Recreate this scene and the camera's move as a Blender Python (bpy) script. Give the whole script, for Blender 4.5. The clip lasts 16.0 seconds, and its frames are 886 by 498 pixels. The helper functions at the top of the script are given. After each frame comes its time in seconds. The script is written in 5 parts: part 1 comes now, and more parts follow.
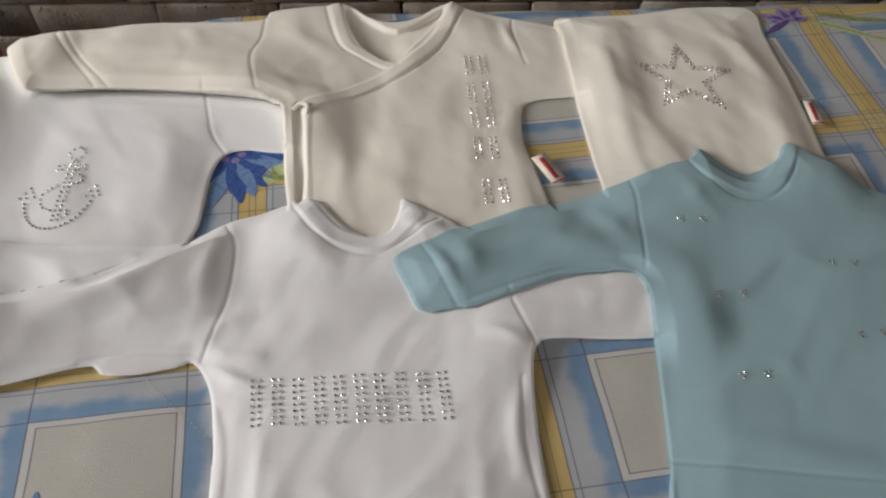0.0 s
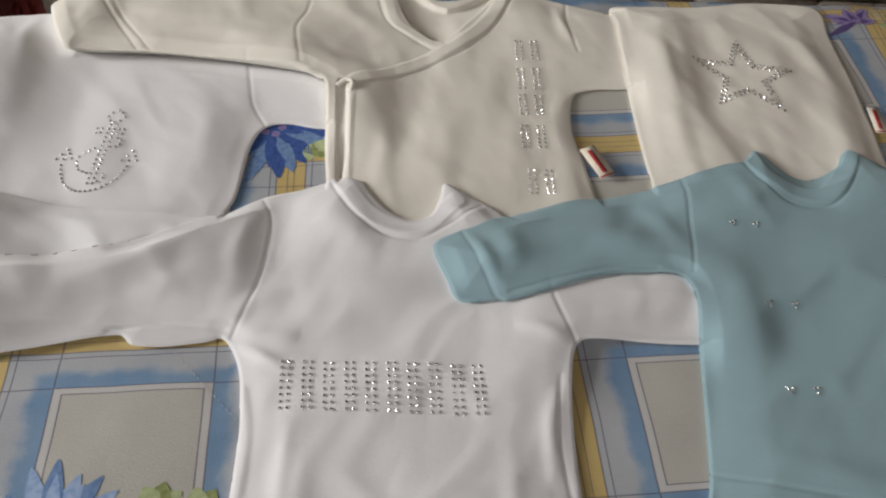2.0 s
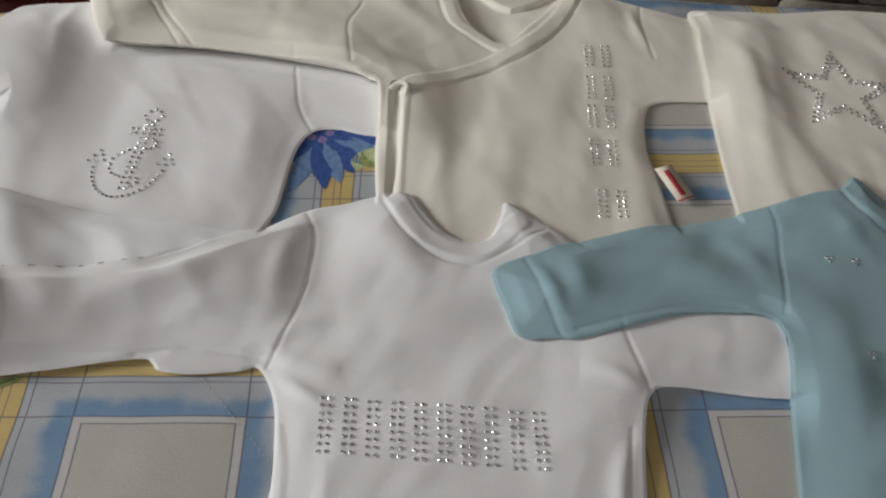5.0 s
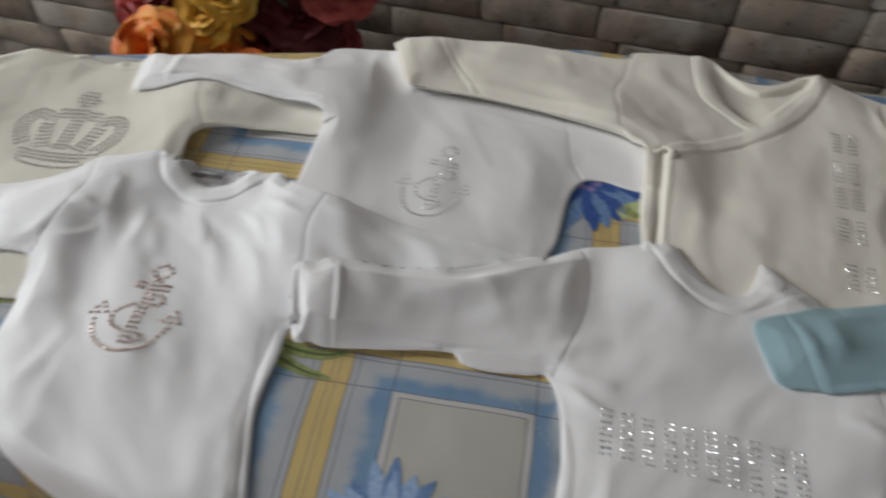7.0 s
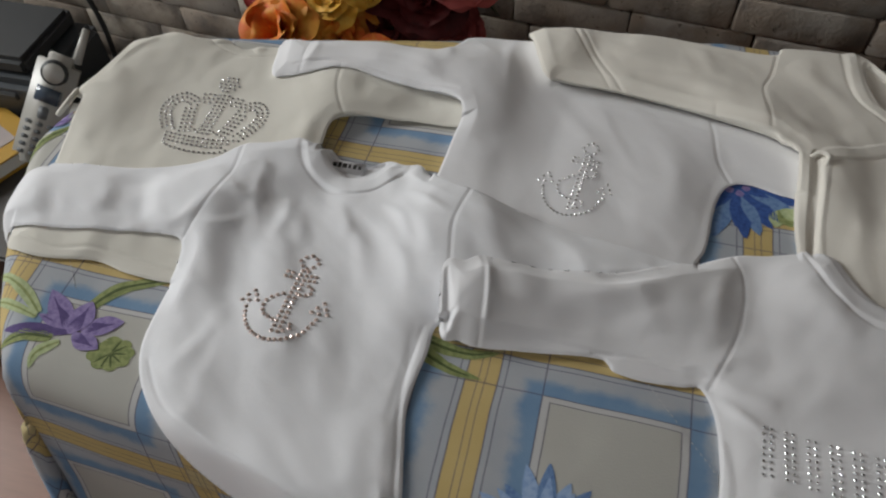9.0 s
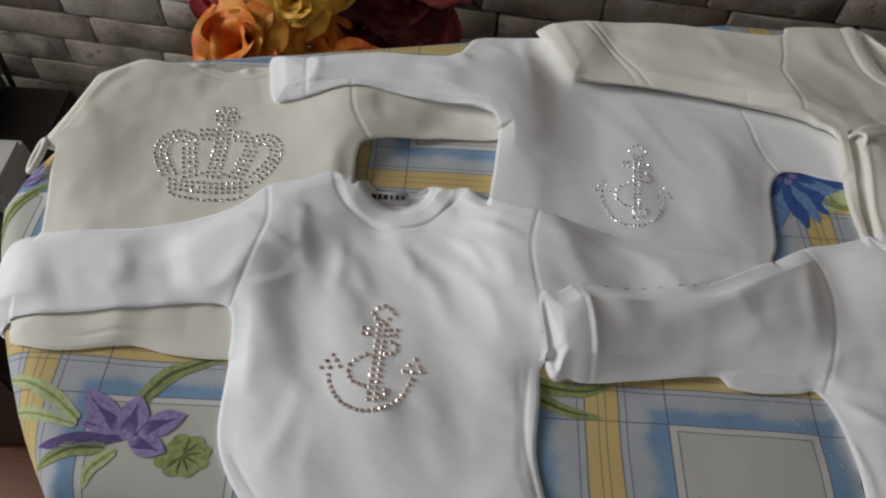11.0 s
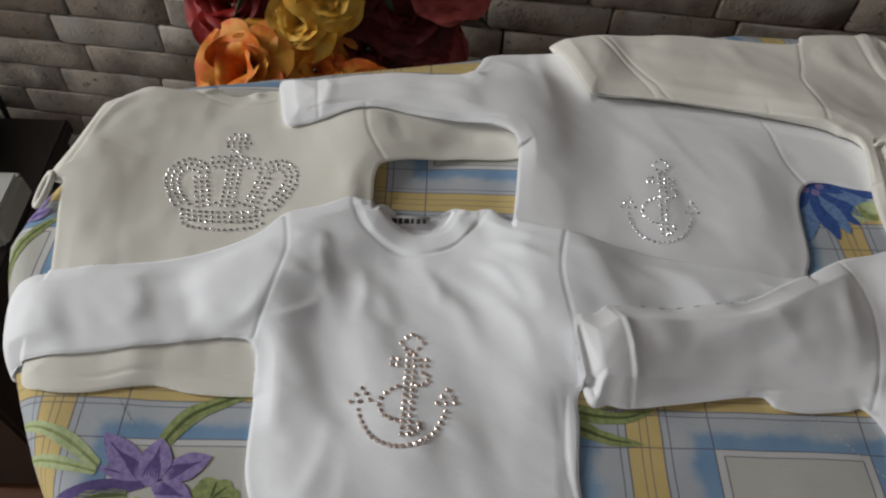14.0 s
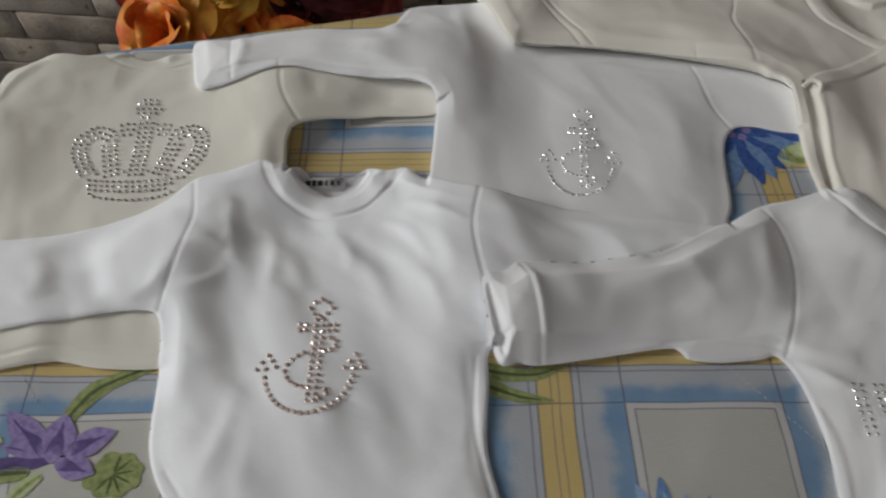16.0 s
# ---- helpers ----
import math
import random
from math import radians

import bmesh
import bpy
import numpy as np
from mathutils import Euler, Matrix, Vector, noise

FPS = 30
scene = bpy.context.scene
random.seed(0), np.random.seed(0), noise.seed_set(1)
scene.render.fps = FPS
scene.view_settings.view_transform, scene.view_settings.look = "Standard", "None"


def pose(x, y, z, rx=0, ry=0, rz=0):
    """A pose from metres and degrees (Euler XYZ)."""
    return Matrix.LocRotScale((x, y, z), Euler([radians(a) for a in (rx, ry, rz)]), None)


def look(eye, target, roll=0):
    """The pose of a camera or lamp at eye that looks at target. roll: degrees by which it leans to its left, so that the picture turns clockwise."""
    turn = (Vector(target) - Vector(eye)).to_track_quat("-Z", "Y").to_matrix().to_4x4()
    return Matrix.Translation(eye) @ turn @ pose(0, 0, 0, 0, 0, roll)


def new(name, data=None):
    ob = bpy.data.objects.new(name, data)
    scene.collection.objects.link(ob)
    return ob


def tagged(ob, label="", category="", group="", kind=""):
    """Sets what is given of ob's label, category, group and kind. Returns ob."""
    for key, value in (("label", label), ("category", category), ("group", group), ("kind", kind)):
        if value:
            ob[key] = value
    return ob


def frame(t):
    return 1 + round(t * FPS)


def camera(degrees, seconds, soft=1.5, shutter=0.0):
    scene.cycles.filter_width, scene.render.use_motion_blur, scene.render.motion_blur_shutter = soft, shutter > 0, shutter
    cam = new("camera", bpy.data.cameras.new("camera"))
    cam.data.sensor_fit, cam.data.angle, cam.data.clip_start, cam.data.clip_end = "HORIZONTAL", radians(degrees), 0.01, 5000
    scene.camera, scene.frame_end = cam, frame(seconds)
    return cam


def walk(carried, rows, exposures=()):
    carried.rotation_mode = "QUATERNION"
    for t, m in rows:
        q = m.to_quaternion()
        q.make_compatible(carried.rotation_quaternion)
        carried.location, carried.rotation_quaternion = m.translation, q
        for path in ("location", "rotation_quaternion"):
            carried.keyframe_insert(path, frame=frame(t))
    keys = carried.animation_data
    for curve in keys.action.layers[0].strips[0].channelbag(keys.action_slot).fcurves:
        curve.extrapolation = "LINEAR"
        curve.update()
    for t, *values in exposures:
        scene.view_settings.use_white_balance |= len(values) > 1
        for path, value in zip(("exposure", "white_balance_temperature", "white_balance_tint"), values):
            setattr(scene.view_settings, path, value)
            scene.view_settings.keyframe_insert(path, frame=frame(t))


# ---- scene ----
cam = camera(61.3, 16.0, soft=2.2, shutter=0.5)
PATH = [
    (0, (0.263, 0.207, 1.221), (0.492, 1.392, -0.375), 2.7),
    (0.5, (0.252, 0.211, 1.214), (0.490, 1.392, -0.383), 4.7),
    (1, (0.250, 0.216, 1.214), (0.421, 1.391, -0.394), 2.6),
    (1.5, (0.253, 0.213, 1.211), (0.419, 1.373, -0.410), 2.7),
    (2, (0.250, 0.221, 1.207), (0.422, 1.381, -0.413), 4.4),
    (2.5, (0.252, 0.225, 1.208), (0.357, 1.371, -0.427), 2.5),
    (3, (0.253, 0.226, 1.184), (0.324, 1.360, -0.462), 0.2),
    (3.5, (0.244, 0.255, 1.177), (0.383, 1.460, -0.413), 4.8),
    (3.7, (0.243, 0.261, 1.174), (0.329, 1.491, -0.400), 2.5),
    (5.8, (0.219, 0.271, 1.181), (0.315, 1.383, -0.478), 4.1),
    (6, (0.195, 0.252, 1.186), (0.321, 1.407, -0.442), 5.4),
    (6.5, (0.156, 0.226, 1.217), (0.205, 1.414, -0.391), 3.3),
    (7, (0.108, 0.200, 1.224), (-0.079, 1.455, -0.323), 1.1),
    (7.5, (0.072, 0.200, 1.234), (-0.280, 1.366, -0.353), -2.5),
    (8, (0.076, 0.194, 1.237), (-0.296, 1.401, -0.313), -4.9),
    (8.5, (0.062, 0.188, 1.235), (-0.297, 1.382, -0.329), -3.4),
    (9, (0.038, 0.205, 1.230), (-0.295, 1.378, -0.356), -2.3),
    (9.5, (-0.030, 0.236, 1.225), (-0.148, 1.380, -0.411), 1.6),
    (10, (-0.072, 0.239, 1.227), (-0.135, 1.376, -0.417), 2.0),
    (10.2, (-0.088, 0.243, 1.233), (-0.127, 1.383, -0.410), 2.0),
    (12.3, (-0.143, 0.256, 1.196), (-0.083, 1.430, -0.423), 5.9),
    (12.5, (-0.147, 0.261, 1.198), (-0.095, 1.419, -0.432), 5.4),
    (13, (-0.151, 0.259, 1.204), (-0.128, 1.433, -0.415), 3.2),
    (13.5, (-0.154, 0.257, 1.207), (-0.112, 1.453, -0.396), 3.5),
    (14, (-0.152, 0.264, 1.208), (-0.110, 1.457, -0.396), 3.3),
    (14.5, (-0.153, 0.278, 1.204), (-0.107, 1.460, -0.409), 2.6),
    (15, (-0.145, 0.290, 1.198), (-0.081, 1.443, -0.435), 2.4),
    (15.5, (-0.134, 0.279, 1.200), (-0.063, 1.416, -0.443), 3.1),
    (16, (-0.091, 0.273, 1.203), (-0.039, 1.367, -0.470), 1.6),
]
EXPOSURES = [(0, -0.04, 6620, 10), (3.5, -0.12, 6580, 10), (6, -0.37, 6380, 7.5), (7, -0.43, 6340, 7.5), (8.5, -0.66, 6340, 7.5), (12, -0.72, 6340, 7.5), (16, -0.72, 6340, 7.5)]
walk(cam, [(t, look(eye, target, roll)) for t, eye, target, roll in PATH], EXPOSURES)
WINDOW_LEFT, FILL_FRONT = 114.0, 11.0

# ---- world, sun and room light ----
world = bpy.data.worlds.new("world")
scene.world = world
world.use_nodes = True
wn = world.node_tree
sky = wn.nodes.new("ShaderNodeTexSky")
sky.sky_type = "NISHITA"
sky.sun_disc = False
sky.sun_elevation, sky.sun_rotation = radians(38), radians(200)
wn.nodes["Background"].inputs["Strength"].default_value = 0.12
wn.links.new(sky.outputs["Color"], wn.nodes["Background"].inputs["Color"])

sun_data = bpy.data.lights.new("sun", "SUN")
sun_data.energy, sun_data.angle, sun_data.color = 1.2, radians(12), (1.0, 0.96, 0.9)
sun = new("sun", sun_data)
sun.matrix_world = look((0, 0, 6), (0.5, 3.0, 3.4))

# daylight from the unseen left window, plus an added fill lamp in front
def area_light(name, eye, target, w, h, energy, color):
    data = bpy.data.lights.new(name, "AREA")
    data.shape, data.size, data.size_y, data.energy, data.color = "RECTANGLE", w, h, energy, color
    ob = new(name, data)
    ob.matrix_world = look(eye, target)
    return ob


area_light("window_light_left", (-2.92, 0.85, 1.92), (0.0, 0.50, 0.70), 0.9, 1.1, WINDOW_LEFT, (1.0, 0.985, 0.96))
# fill lamp from the camera side, added to soften the contrast
area_light("fill_light_front", (0.3, -2.72, 1.75), (0.2, 0.5, 0.75), 1.7, 1.3, FILL_FRONT, (1.0, 0.985, 0.96))

# ---- materials ----
def node_mat(name, rough=0.8, metal=0.0, spec=0.5):
    m = bpy.data.materials.new(name)
    m.use_nodes = True
    b = m.node_tree.nodes["Principled BSDF"]
    b.inputs["Roughness"].default_value = rough
    b.inputs["Metallic"].default_value = metal
    b.inputs["Specular IOR Level"].default_value = spec
    return m, m.node_tree, b


class Net:
    """Short hand for shader nodes."""

    def __init__(self, tree):
        self.t = tree

    def put(self, kind, **inputs):
        n = self.t.nodes.new(kind)
        for k, v in inputs.items():
            self.feed(n.inputs[k.replace("_", " ")], v)
        return n

    def feed(self, socket, v):
        if isinstance(v, bpy.types.NodeSocket):
            self.t.links.new(v, socket)
        else:
            socket.default_value = v

    def math(self, op, a, b=0.0, c=0.0, clamp=False):
        n = self.t.nodes.new("ShaderNodeMath")
        n.operation, n.use_clamp = op, clamp
        for i, v in enumerate((a, b, c)):
            self.feed(n.inputs[i], v)
        return n.outputs[0]

    def smooth(self, v, lo, hi):
        n = self.t.nodes.new("ShaderNodeMapRange")
        n.interpolation_type = "SMOOTHSTEP"
        self.feed(n.inputs["Value"], v)
        n.inputs["From Min"].default_value, n.inputs["From Max"].default_value = lo, hi
        return n.outputs[0]

    def mix(self, f, a, b, blend="MIX"):
        n = self.t.nodes.new("ShaderNodeMix")
        n.data_type, n.blend_type = "RGBA", blend
        self.feed(n.inputs[0], f)
        self.feed(n.inputs[6], a if isinstance(a, bpy.types.NodeSocket) else (*a, 1))
        self.feed(n.inputs[7], b if isinstance(b, bpy.types.NodeSocket) else (*b, 1))
        return n.outputs[2]

    def noise(self, scale, detail=3.0, vec=None, rough=0.5):
        n = self.put("ShaderNodeTexNoise", Scale=scale, Detail=detail, Roughness=rough)
        if vec is not None:
            self.t.links.new(vec, n.inputs["Vector"])
        return n.outputs["Fac"]

    def bump(self, height, strength, distance, bsdf, normal=None):
        n = self.put("ShaderNodeBump", Strength=strength, Distance=distance)
        self.feed(n.inputs["Height"], height)
        if normal is not None:
            self.t.links.new(normal, n.inputs["Normal"])
        self.t.links.new(n.outputs[0], bsdf.inputs["Normal"])
        return n.outputs[0]


def knit(name, base, dirt, sheen=0.25):
    """Fine cotton interlock: small ribs, soft fuzz and faint unevenness."""
    m, t, b = node_mat(name, 0.92, spec=0.2)
    k = Net(t)
    co = t.nodes.new("ShaderNodeTexCoord").outputs["Object"]
    wide, fine = k.noise(14, 3, co), k.noise(160, 4, co)
    col = k.mix(k.math("MULTIPLY", wide, 0.55), base, dirt)
    col = k.mix(k.math("MULTIPLY", fine, 0.14), col, tuple(c * 0.86 for c in base))
    t.links.new(col, b.inputs["Base Color"])
    h = k.math("ADD", k.noise(900, 2, co), k.math("MULTIPLY", k.noise(70, 4, co), 1.6))
    k.bump(h, 0.22, 0.0006, b)
    b.inputs["Sheen Weight"].default_value = sheen
    b.inputs["Sheen Roughness"].default_value = 0.5
    return m


def plain(name, base, other, rough=0.6, metal=0.0, scale=40, bump=0.15, spec=0.5, amount=0.6):
    """A surface with variation at two scales."""
    m, t, b = node_mat(name, rough, metal, spec)
    k = Net(t)
    co = t.nodes.new("ShaderNodeTexCoord").outputs["Object"]
    col = k.mix(k.math("MULTIPLY", k.noise(scale * 0.2, 3, co), amount), base, other)
    col = k.mix(k.math("MULTIPLY", k.noise(scale * 3, 3, co), amount * 0.5), col, other)
    t.links.new(col, b.inputs["Base Color"])
    k.bump(k.noise(scale * 4, 3, co), bump, 0.001, b)
    return m


WHITE = knit("white_cotton", (0.84, 0.85, 0.88), (0.79, 0.80, 0.83))
# greyer copy of WHITE, for two shirts that came out too bright
GREYER_WHITE = knit("greyer_white_cotton", (0.785, 0.785, 0.805), (0.735, 0.735, 0.755))
IVORY = knit("ivory_cotton", (0.72, 0.70, 0.635), (0.67, 0.65, 0.585))
CREAM = knit("cream_cotton", (0.79, 0.76, 0.695), (0.745, 0.715, 0.645))
BLUE = knit("light_blue_cotton", (0.305, 0.450, 0.505), (0.270, 0.405, 0.46), 0.12)
CRYSTAL, ct, cb = node_mat("crystal_foil", 0.22, 1.0)
cb.inputs["Base Color"].default_value = (0.80, 0.81, 0.82, 1)
ROSE_FOIL, rt, rb = node_mat("rose_gold_foil", 0.28, 1.0)
rb.inputs["Base Color"].default_value = (0.86, 0.72, 0.66, 1)


def quilt_print():
    """Printed checks: pale squares, watered blue bands, yellow bands and thin drawn lines, on a quilted cotton."""
    m, t, b = node_mat("checked_print", 0.85, spec=0.25)
    k = Net(t)
    uv = t.nodes.new("ShaderNodeUVMap").outputs[0]
    wob = k.put("ShaderNodeTexNoise", Scale=9.0, Detail=2.0)
    t.links.new(uv, wob.inputs["Vector"])
    sub = k.put("ShaderNodeVectorMath")
    sub.operation = "SUBTRACT"
    t.links.new(wob.outputs["Color"], sub.inputs[0])
    sub.inputs[1].default_value = (0.5, 0.5, 0.5)
    mul = k.put("ShaderNodeVectorMath")
    mul.operation = "MULTIPLY_ADD"
    t.links.new(sub.outputs[0], mul.inputs[0])
    mul.inputs[1].default_value = (0.005, 0.005, 0)
    t.links.new(uv, mul.inputs[2])
    sep = k.put("ShaderNodeSeparateXYZ")
    t.links.new(mul.outputs[0], sep.inputs[0])

    def from_centre(v, centre, period):
        f = k.math("FLOORED_MODULO", k.math("ADD", k.math("DIVIDE", k.math("SUBTRACT", v, centre), period), 0.5), 1.0)
        return k.math("MULTIPLY", k.math("ABSOLUTE", k.math("SUBTRACT", f, 0.5)), period)

    a = k.math("SUBTRACT", from_centre(sep.outputs[0], 0.0875, 0.1907), 0.0453)
    c = k.math("MULTIPLY", k.math("SUBTRACT", from_centre(sep.outputs[1], 0.4025, 0.1658), 0.0421), 1.25)
    far = k.math("MAXIMUM", a, c)
    blot = k.noise(28, 5, uv, 0.6)
    soft = k.noise(7, 3, uv)

    def line(v, at, width):
        return k.smooth(k.math("ABSOLUTE", k.math("SUBTRACT", v, at)), width * 1.6, width * 0.5)

    pale = k.mix(soft, (0.43, 0.43, 0.40), (0.50, 0.49, 0.45))
    grey = k.mix(blot, (0.34, 0.375, 0.43), (0.45, 0.46, 0.47))
    blue = k.mix(blot, (0.12, 0.225, 0.385), (0.24, 0.35, 0.48))
    yellow = k.mix(blot, (0.50, 0.37, 0.14), (0.58, 0.46, 0.22))
    edge = k.math("ADD", far, k.math("MULTIPLY", k.math("SUBTRACT", blot, 0.5), 0.022))
    col = k.mix(k.smooth(far, 0.0, 0.0006), pale, (0.52, 0.52, 0.52))
    col = k.mix(k.smooth(far, 0.0055, 0.0062), col, k.mix(k.smooth(edge, 0.024, 0.013), grey, blue))
    col = k.mix(k.smooth(far, 0.0385, 0.039), col, yellow)
    both = k.math("MINIMUM", a, c)
    col = k.mix(k.math("MULTIPLY", k.smooth(both, 0.0385, 0.039), 0.5), col, (0.48, 0.43, 0.27))
    ink = line(far, 0.0, 0.00045)
    for v in (a, c):
        for at, w in ((0.0057, 0.0005), (0.0335, 0.0004), (0.0385, 0.0005), (0.0475, 0.0003)):
            ink = k.math("MAXIMUM", ink, line(v, at, w))
    ink = k.math("MULTIPLY", ink, k.smooth(far, -0.0012, -0.0004))
    col = k.mix(k.math("MULTIPLY", ink, 0.8), col, (0.10, 0.09, 0.13))
    t.links.new(col, b.inputs["Base Color"])
    weave = k.math("ADD", k.noise(900, 2, uv), k.math("MULTIPLY", k.noise(45, 4, uv), 2.0))
    k.bump(weave, 0.35, 0.0008, b)
    return m


QUILT = quilt_print()


def print_mat(name, base, vein):
    m, t, b = node_mat(name, 0.85, spec=0.25)
    k = Net(t)
    co = t.nodes.new("ShaderNodeTexCoord").outputs["Object"]
    col = k.mix(k.math("MULTIPLY", k.smooth(k.noise(240, 4, co, 0.6), 0.35, 0.75), 0.75), base, vein)
    t.links.new(col, b.inputs["Base Color"])
    return m


PRINT_VIOLET = print_mat("violet_print", (0.30, 0.24, 0.46), (0.13, 0.09, 0.26))
PRINT_BLUE = print_mat("blue_print", (0.17, 0.28, 0.48), (0.07, 0.13, 0.33))
PRINT_DEEP = print_mat("deep_blue_print", (0.05, 0.11, 0.34), (0.02, 0.045, 0.17))
PRINT_SKY = print_mat("sky_blue_print", (0.34, 0.46, 0.66), (0.16, 0.27, 0.52))
PRINT_VEIN = print_mat("dark_violet_print", (0.12, 0.085, 0.23), (0.07, 0.05, 0.16))
PRINT_DARK_GREEN = print_mat("dark_green_print", (0.10, 0.13, 0.05), (0.06, 0.08, 0.03))
PRINT_GREEN = print_mat("green_print", (0.30, 0.34, 0.14), (0.11, 0.15, 0.05))
PRINT_PALE = print_mat("pale_green_print", (0.46, 0.52, 0.30), (0.28, 0.36, 0.16))
THREAD = plain("white_thread", (0.58, 0.58, 0.57), (0.5, 0.5, 0.5), 0.8)
TAG_RED = plain("red_tag_print", (0.45, 0.04, 0.05), (0.3, 0.03, 0.03), 0.7)
TAG_CREAM = plain("tag_ribbon", (0.80, 0.74, 0.64), (0.66, 0.58, 0.48), 0.6)
LABEL_INK = plain("label_ink", (0.03, 0.03, 0.03), (0.05, 0.05, 0.05), 0.6)
LABEL_SATIN = plain("label_satin", (0.72, 0.72, 0.74), (0.62, 0.62, 0.65), 0.4)
MORTAR = plain("mortar", (0.085, 0.07, 0.06), (0.05, 0.04, 0.035), 0.95, scale=60, bump=0.5)
PAINT = plain("wall_paint", (0.50, 0.47, 0.43), (0.45, 0.42, 0.38), 0.85, scale=12)
CEILING = plain("ceiling_paint", (0.66, 0.65, 0.63), (0.60, 0.59, 0.57), 0.9, scale=10)
DARK_PLASTIC = plain("dark_grey_plastic", (0.03, 0.032, 0.035), (0.045, 0.048, 0.05), 0.45, scale=60)
GREY_PLASTIC = plain("grey_plastic", (0.055, 0.062, 0.07), (0.04, 0.045, 0.05), 0.4, scale=60)
PHONE_PLASTIC = plain("white_phone_plastic", (0.44, 0.43, 0.40), (0.38, 0.37, 0.34), 0.35, scale=60, bump=0.05)
SOCKET_PLASTIC = plain("socket_plastic", (0.72, 0.70, 0.64), (0.66, 0.63, 0.56), 0.35, scale=60, bump=0.05)
LCD = plain("lcd_glass", (0.05, 0.07, 0.10), (0.08, 0.10, 0.13), 0.1, scale=60, bump=0.0)
KEY_GREY = plain("key_rubber", (0.16, 0.17, 0.18), (0.12, 0.13, 0.14), 0.6, scale=60)
BLACK_RUBBER = plain("black_rubber", (0.015, 0.015, 0.016), (0.03, 0.03, 0.03), 0.5, scale=80)
BOOK_YELLOW = plain("yellow_cover", (0.42, 0.25, 0.03), (0.34, 0.19, 0.025), 0.4, scale=30, bump=0.05)
BOOK_PATCH = plain("printed_patch", (0.45, 0.36, 0.30), (0.20, 0.22, 0.28), 0.4, scale=120, bump=0.05)
PAPER = plain("book_paper", (0.72, 0.70, 0.64), (0.62, 0.60, 0.55), 0.9, scale=80)
CABINET = plain("dark_cabinet_wood", (0.035, 0.027, 0.022), (0.02, 0.016, 0.013), 0.5, scale=30)
TABLE_WOOD = plain("table_wood", (0.20, 0.11, 0.06), (0.13, 0.07, 0.04), 0.5, scale=30)
VASE = plain("dark_vase_glaze", (0.03, 0.03, 0.035), (0.05, 0.045, 0.04), 0.25, scale=30)
STEM = plain("stem_green", (0.05, 0.09, 0.03), (0.03, 0.05, 0.02), 0.6, scale=60)
LEAF = plain("dark_leaf", (0.035, 0.06, 0.025), (0.02, 0.035, 0.015), 0.55, scale=50)


def petal_mat(name, base, tip):
    m, t, b = node_mat(name, 0.6, spec=0.3)
    k = Net(t)
    co = t.nodes.new("ShaderNodeTexCoord").outputs["Object"]
    col = k.mix(k.smooth(k.noise(32, 4, co, 0.6), 0.35, 0.68), base, tip)
    t.links.new(col, b.inputs["Base Color"])
    k.bump(k.noise(90, 3, co), 0.3, 0.002, b)
    b.inputs["Subsurface Weight"].default_value = 0.08
    b.inputs["Subsurface Scale"].default_value = 0.01
    return m


PETAL_ORANGE = petal_mat("orange_petal", (0.58, 0.10, 0.008), (0.66, 0.31, 0.04))
PETAL_YELLOW = petal_mat("yellow_petal", (0.66, 0.33, 0.03), (0.70, 0.48, 0.10))
PETAL_RED = petal_mat("red_petal", (0.28, 0.012, 0.010), (0.14, 0.006, 0.006))
PETAL_WINE = petal_mat("wine_petal", (0.11, 0.010, 0.012), (0.06, 0.006, 0.008))
PETAL_PINK = petal_mat("pink_petal", (0.42, 0.09, 0.08), (0.30, 0.05, 0.05))


def brick_mat():
    m, t, b = node_mat("tumbled_stone", 0.85, spec=0.25)
    k = Net(t)
    co = t.nodes.new("ShaderNodeTexCoord").outputs["Object"]
    info = t.nodes.new("ShaderNodeObjectInfo").outputs["Random"]
    shift = k.put("ShaderNodeVectorMath")
    shift.operation = "ADD"
    t.links.new(co, shift.inputs[0])
    spread = k.put("ShaderNodeCombineXYZ", X=k.math("MULTIPLY", info, 37.0), Y=k.math("MULTIPLY", info, 11.0))
    t.links.new(spread.outputs[0], shift.inputs[1])
    v = shift.outputs[0]
    tone = k.mix(info, (0.250, 0.198, 0.155), (0.425, 0.375, 0.312))
    col = k.mix(k.smooth(k.noise(22, 5, v, 0.6), 0.35, 0.7), tone, (0.19, 0.165, 0.145))
    col = k.mix(k.math("MULTIPLY", k.smooth(k.noise(9, 4, v, 0.55), 0.50, 0.66), 0.6), col, (0.44, 0.415, 0.375))
    pits = k.smooth(k.noise(95, 3, v, 0.7), 0.62, 0.70)
    col = k.mix(k.math("MULTIPLY", pits, 0.75), col, (0.07, 0.05, 0.04))
    t.links.new(col, b.inputs["Base Color"])
    h = k.math("SUBTRACT", k.math("ADD", k.noise(60, 5, v), k.noise(250, 3, v)), k.math("MULTIPLY", pits, 1.2))
    k.bump(h, 0.6, 0.002, b)
    return m


BRICK = brick_mat()


def floor_mat():
    m, t, b = node_mat("red_brown_floor", 0.45)
    k = Net(t)
    co = t.nodes.new("ShaderNodeTexCoord").outputs["Object"]
    st = k.put("ShaderNodeMapping")
    t.links.new(co, st.inputs["Vector"])
    st.inputs["Scale"].default_value = (3, 30, 3)
    col = k.mix(k.noise(3, 5, st.outputs[0], 0.6), (0.24, 0.10, 0.055), (0.16, 0.065, 0.035))
    t.links.new(col, b.inputs["Base Color"])
    k.bump(k.noise(8, 4, st.outputs[0]), 0.15, 0.002, b)
    return m


FLOOR = floor_mat()

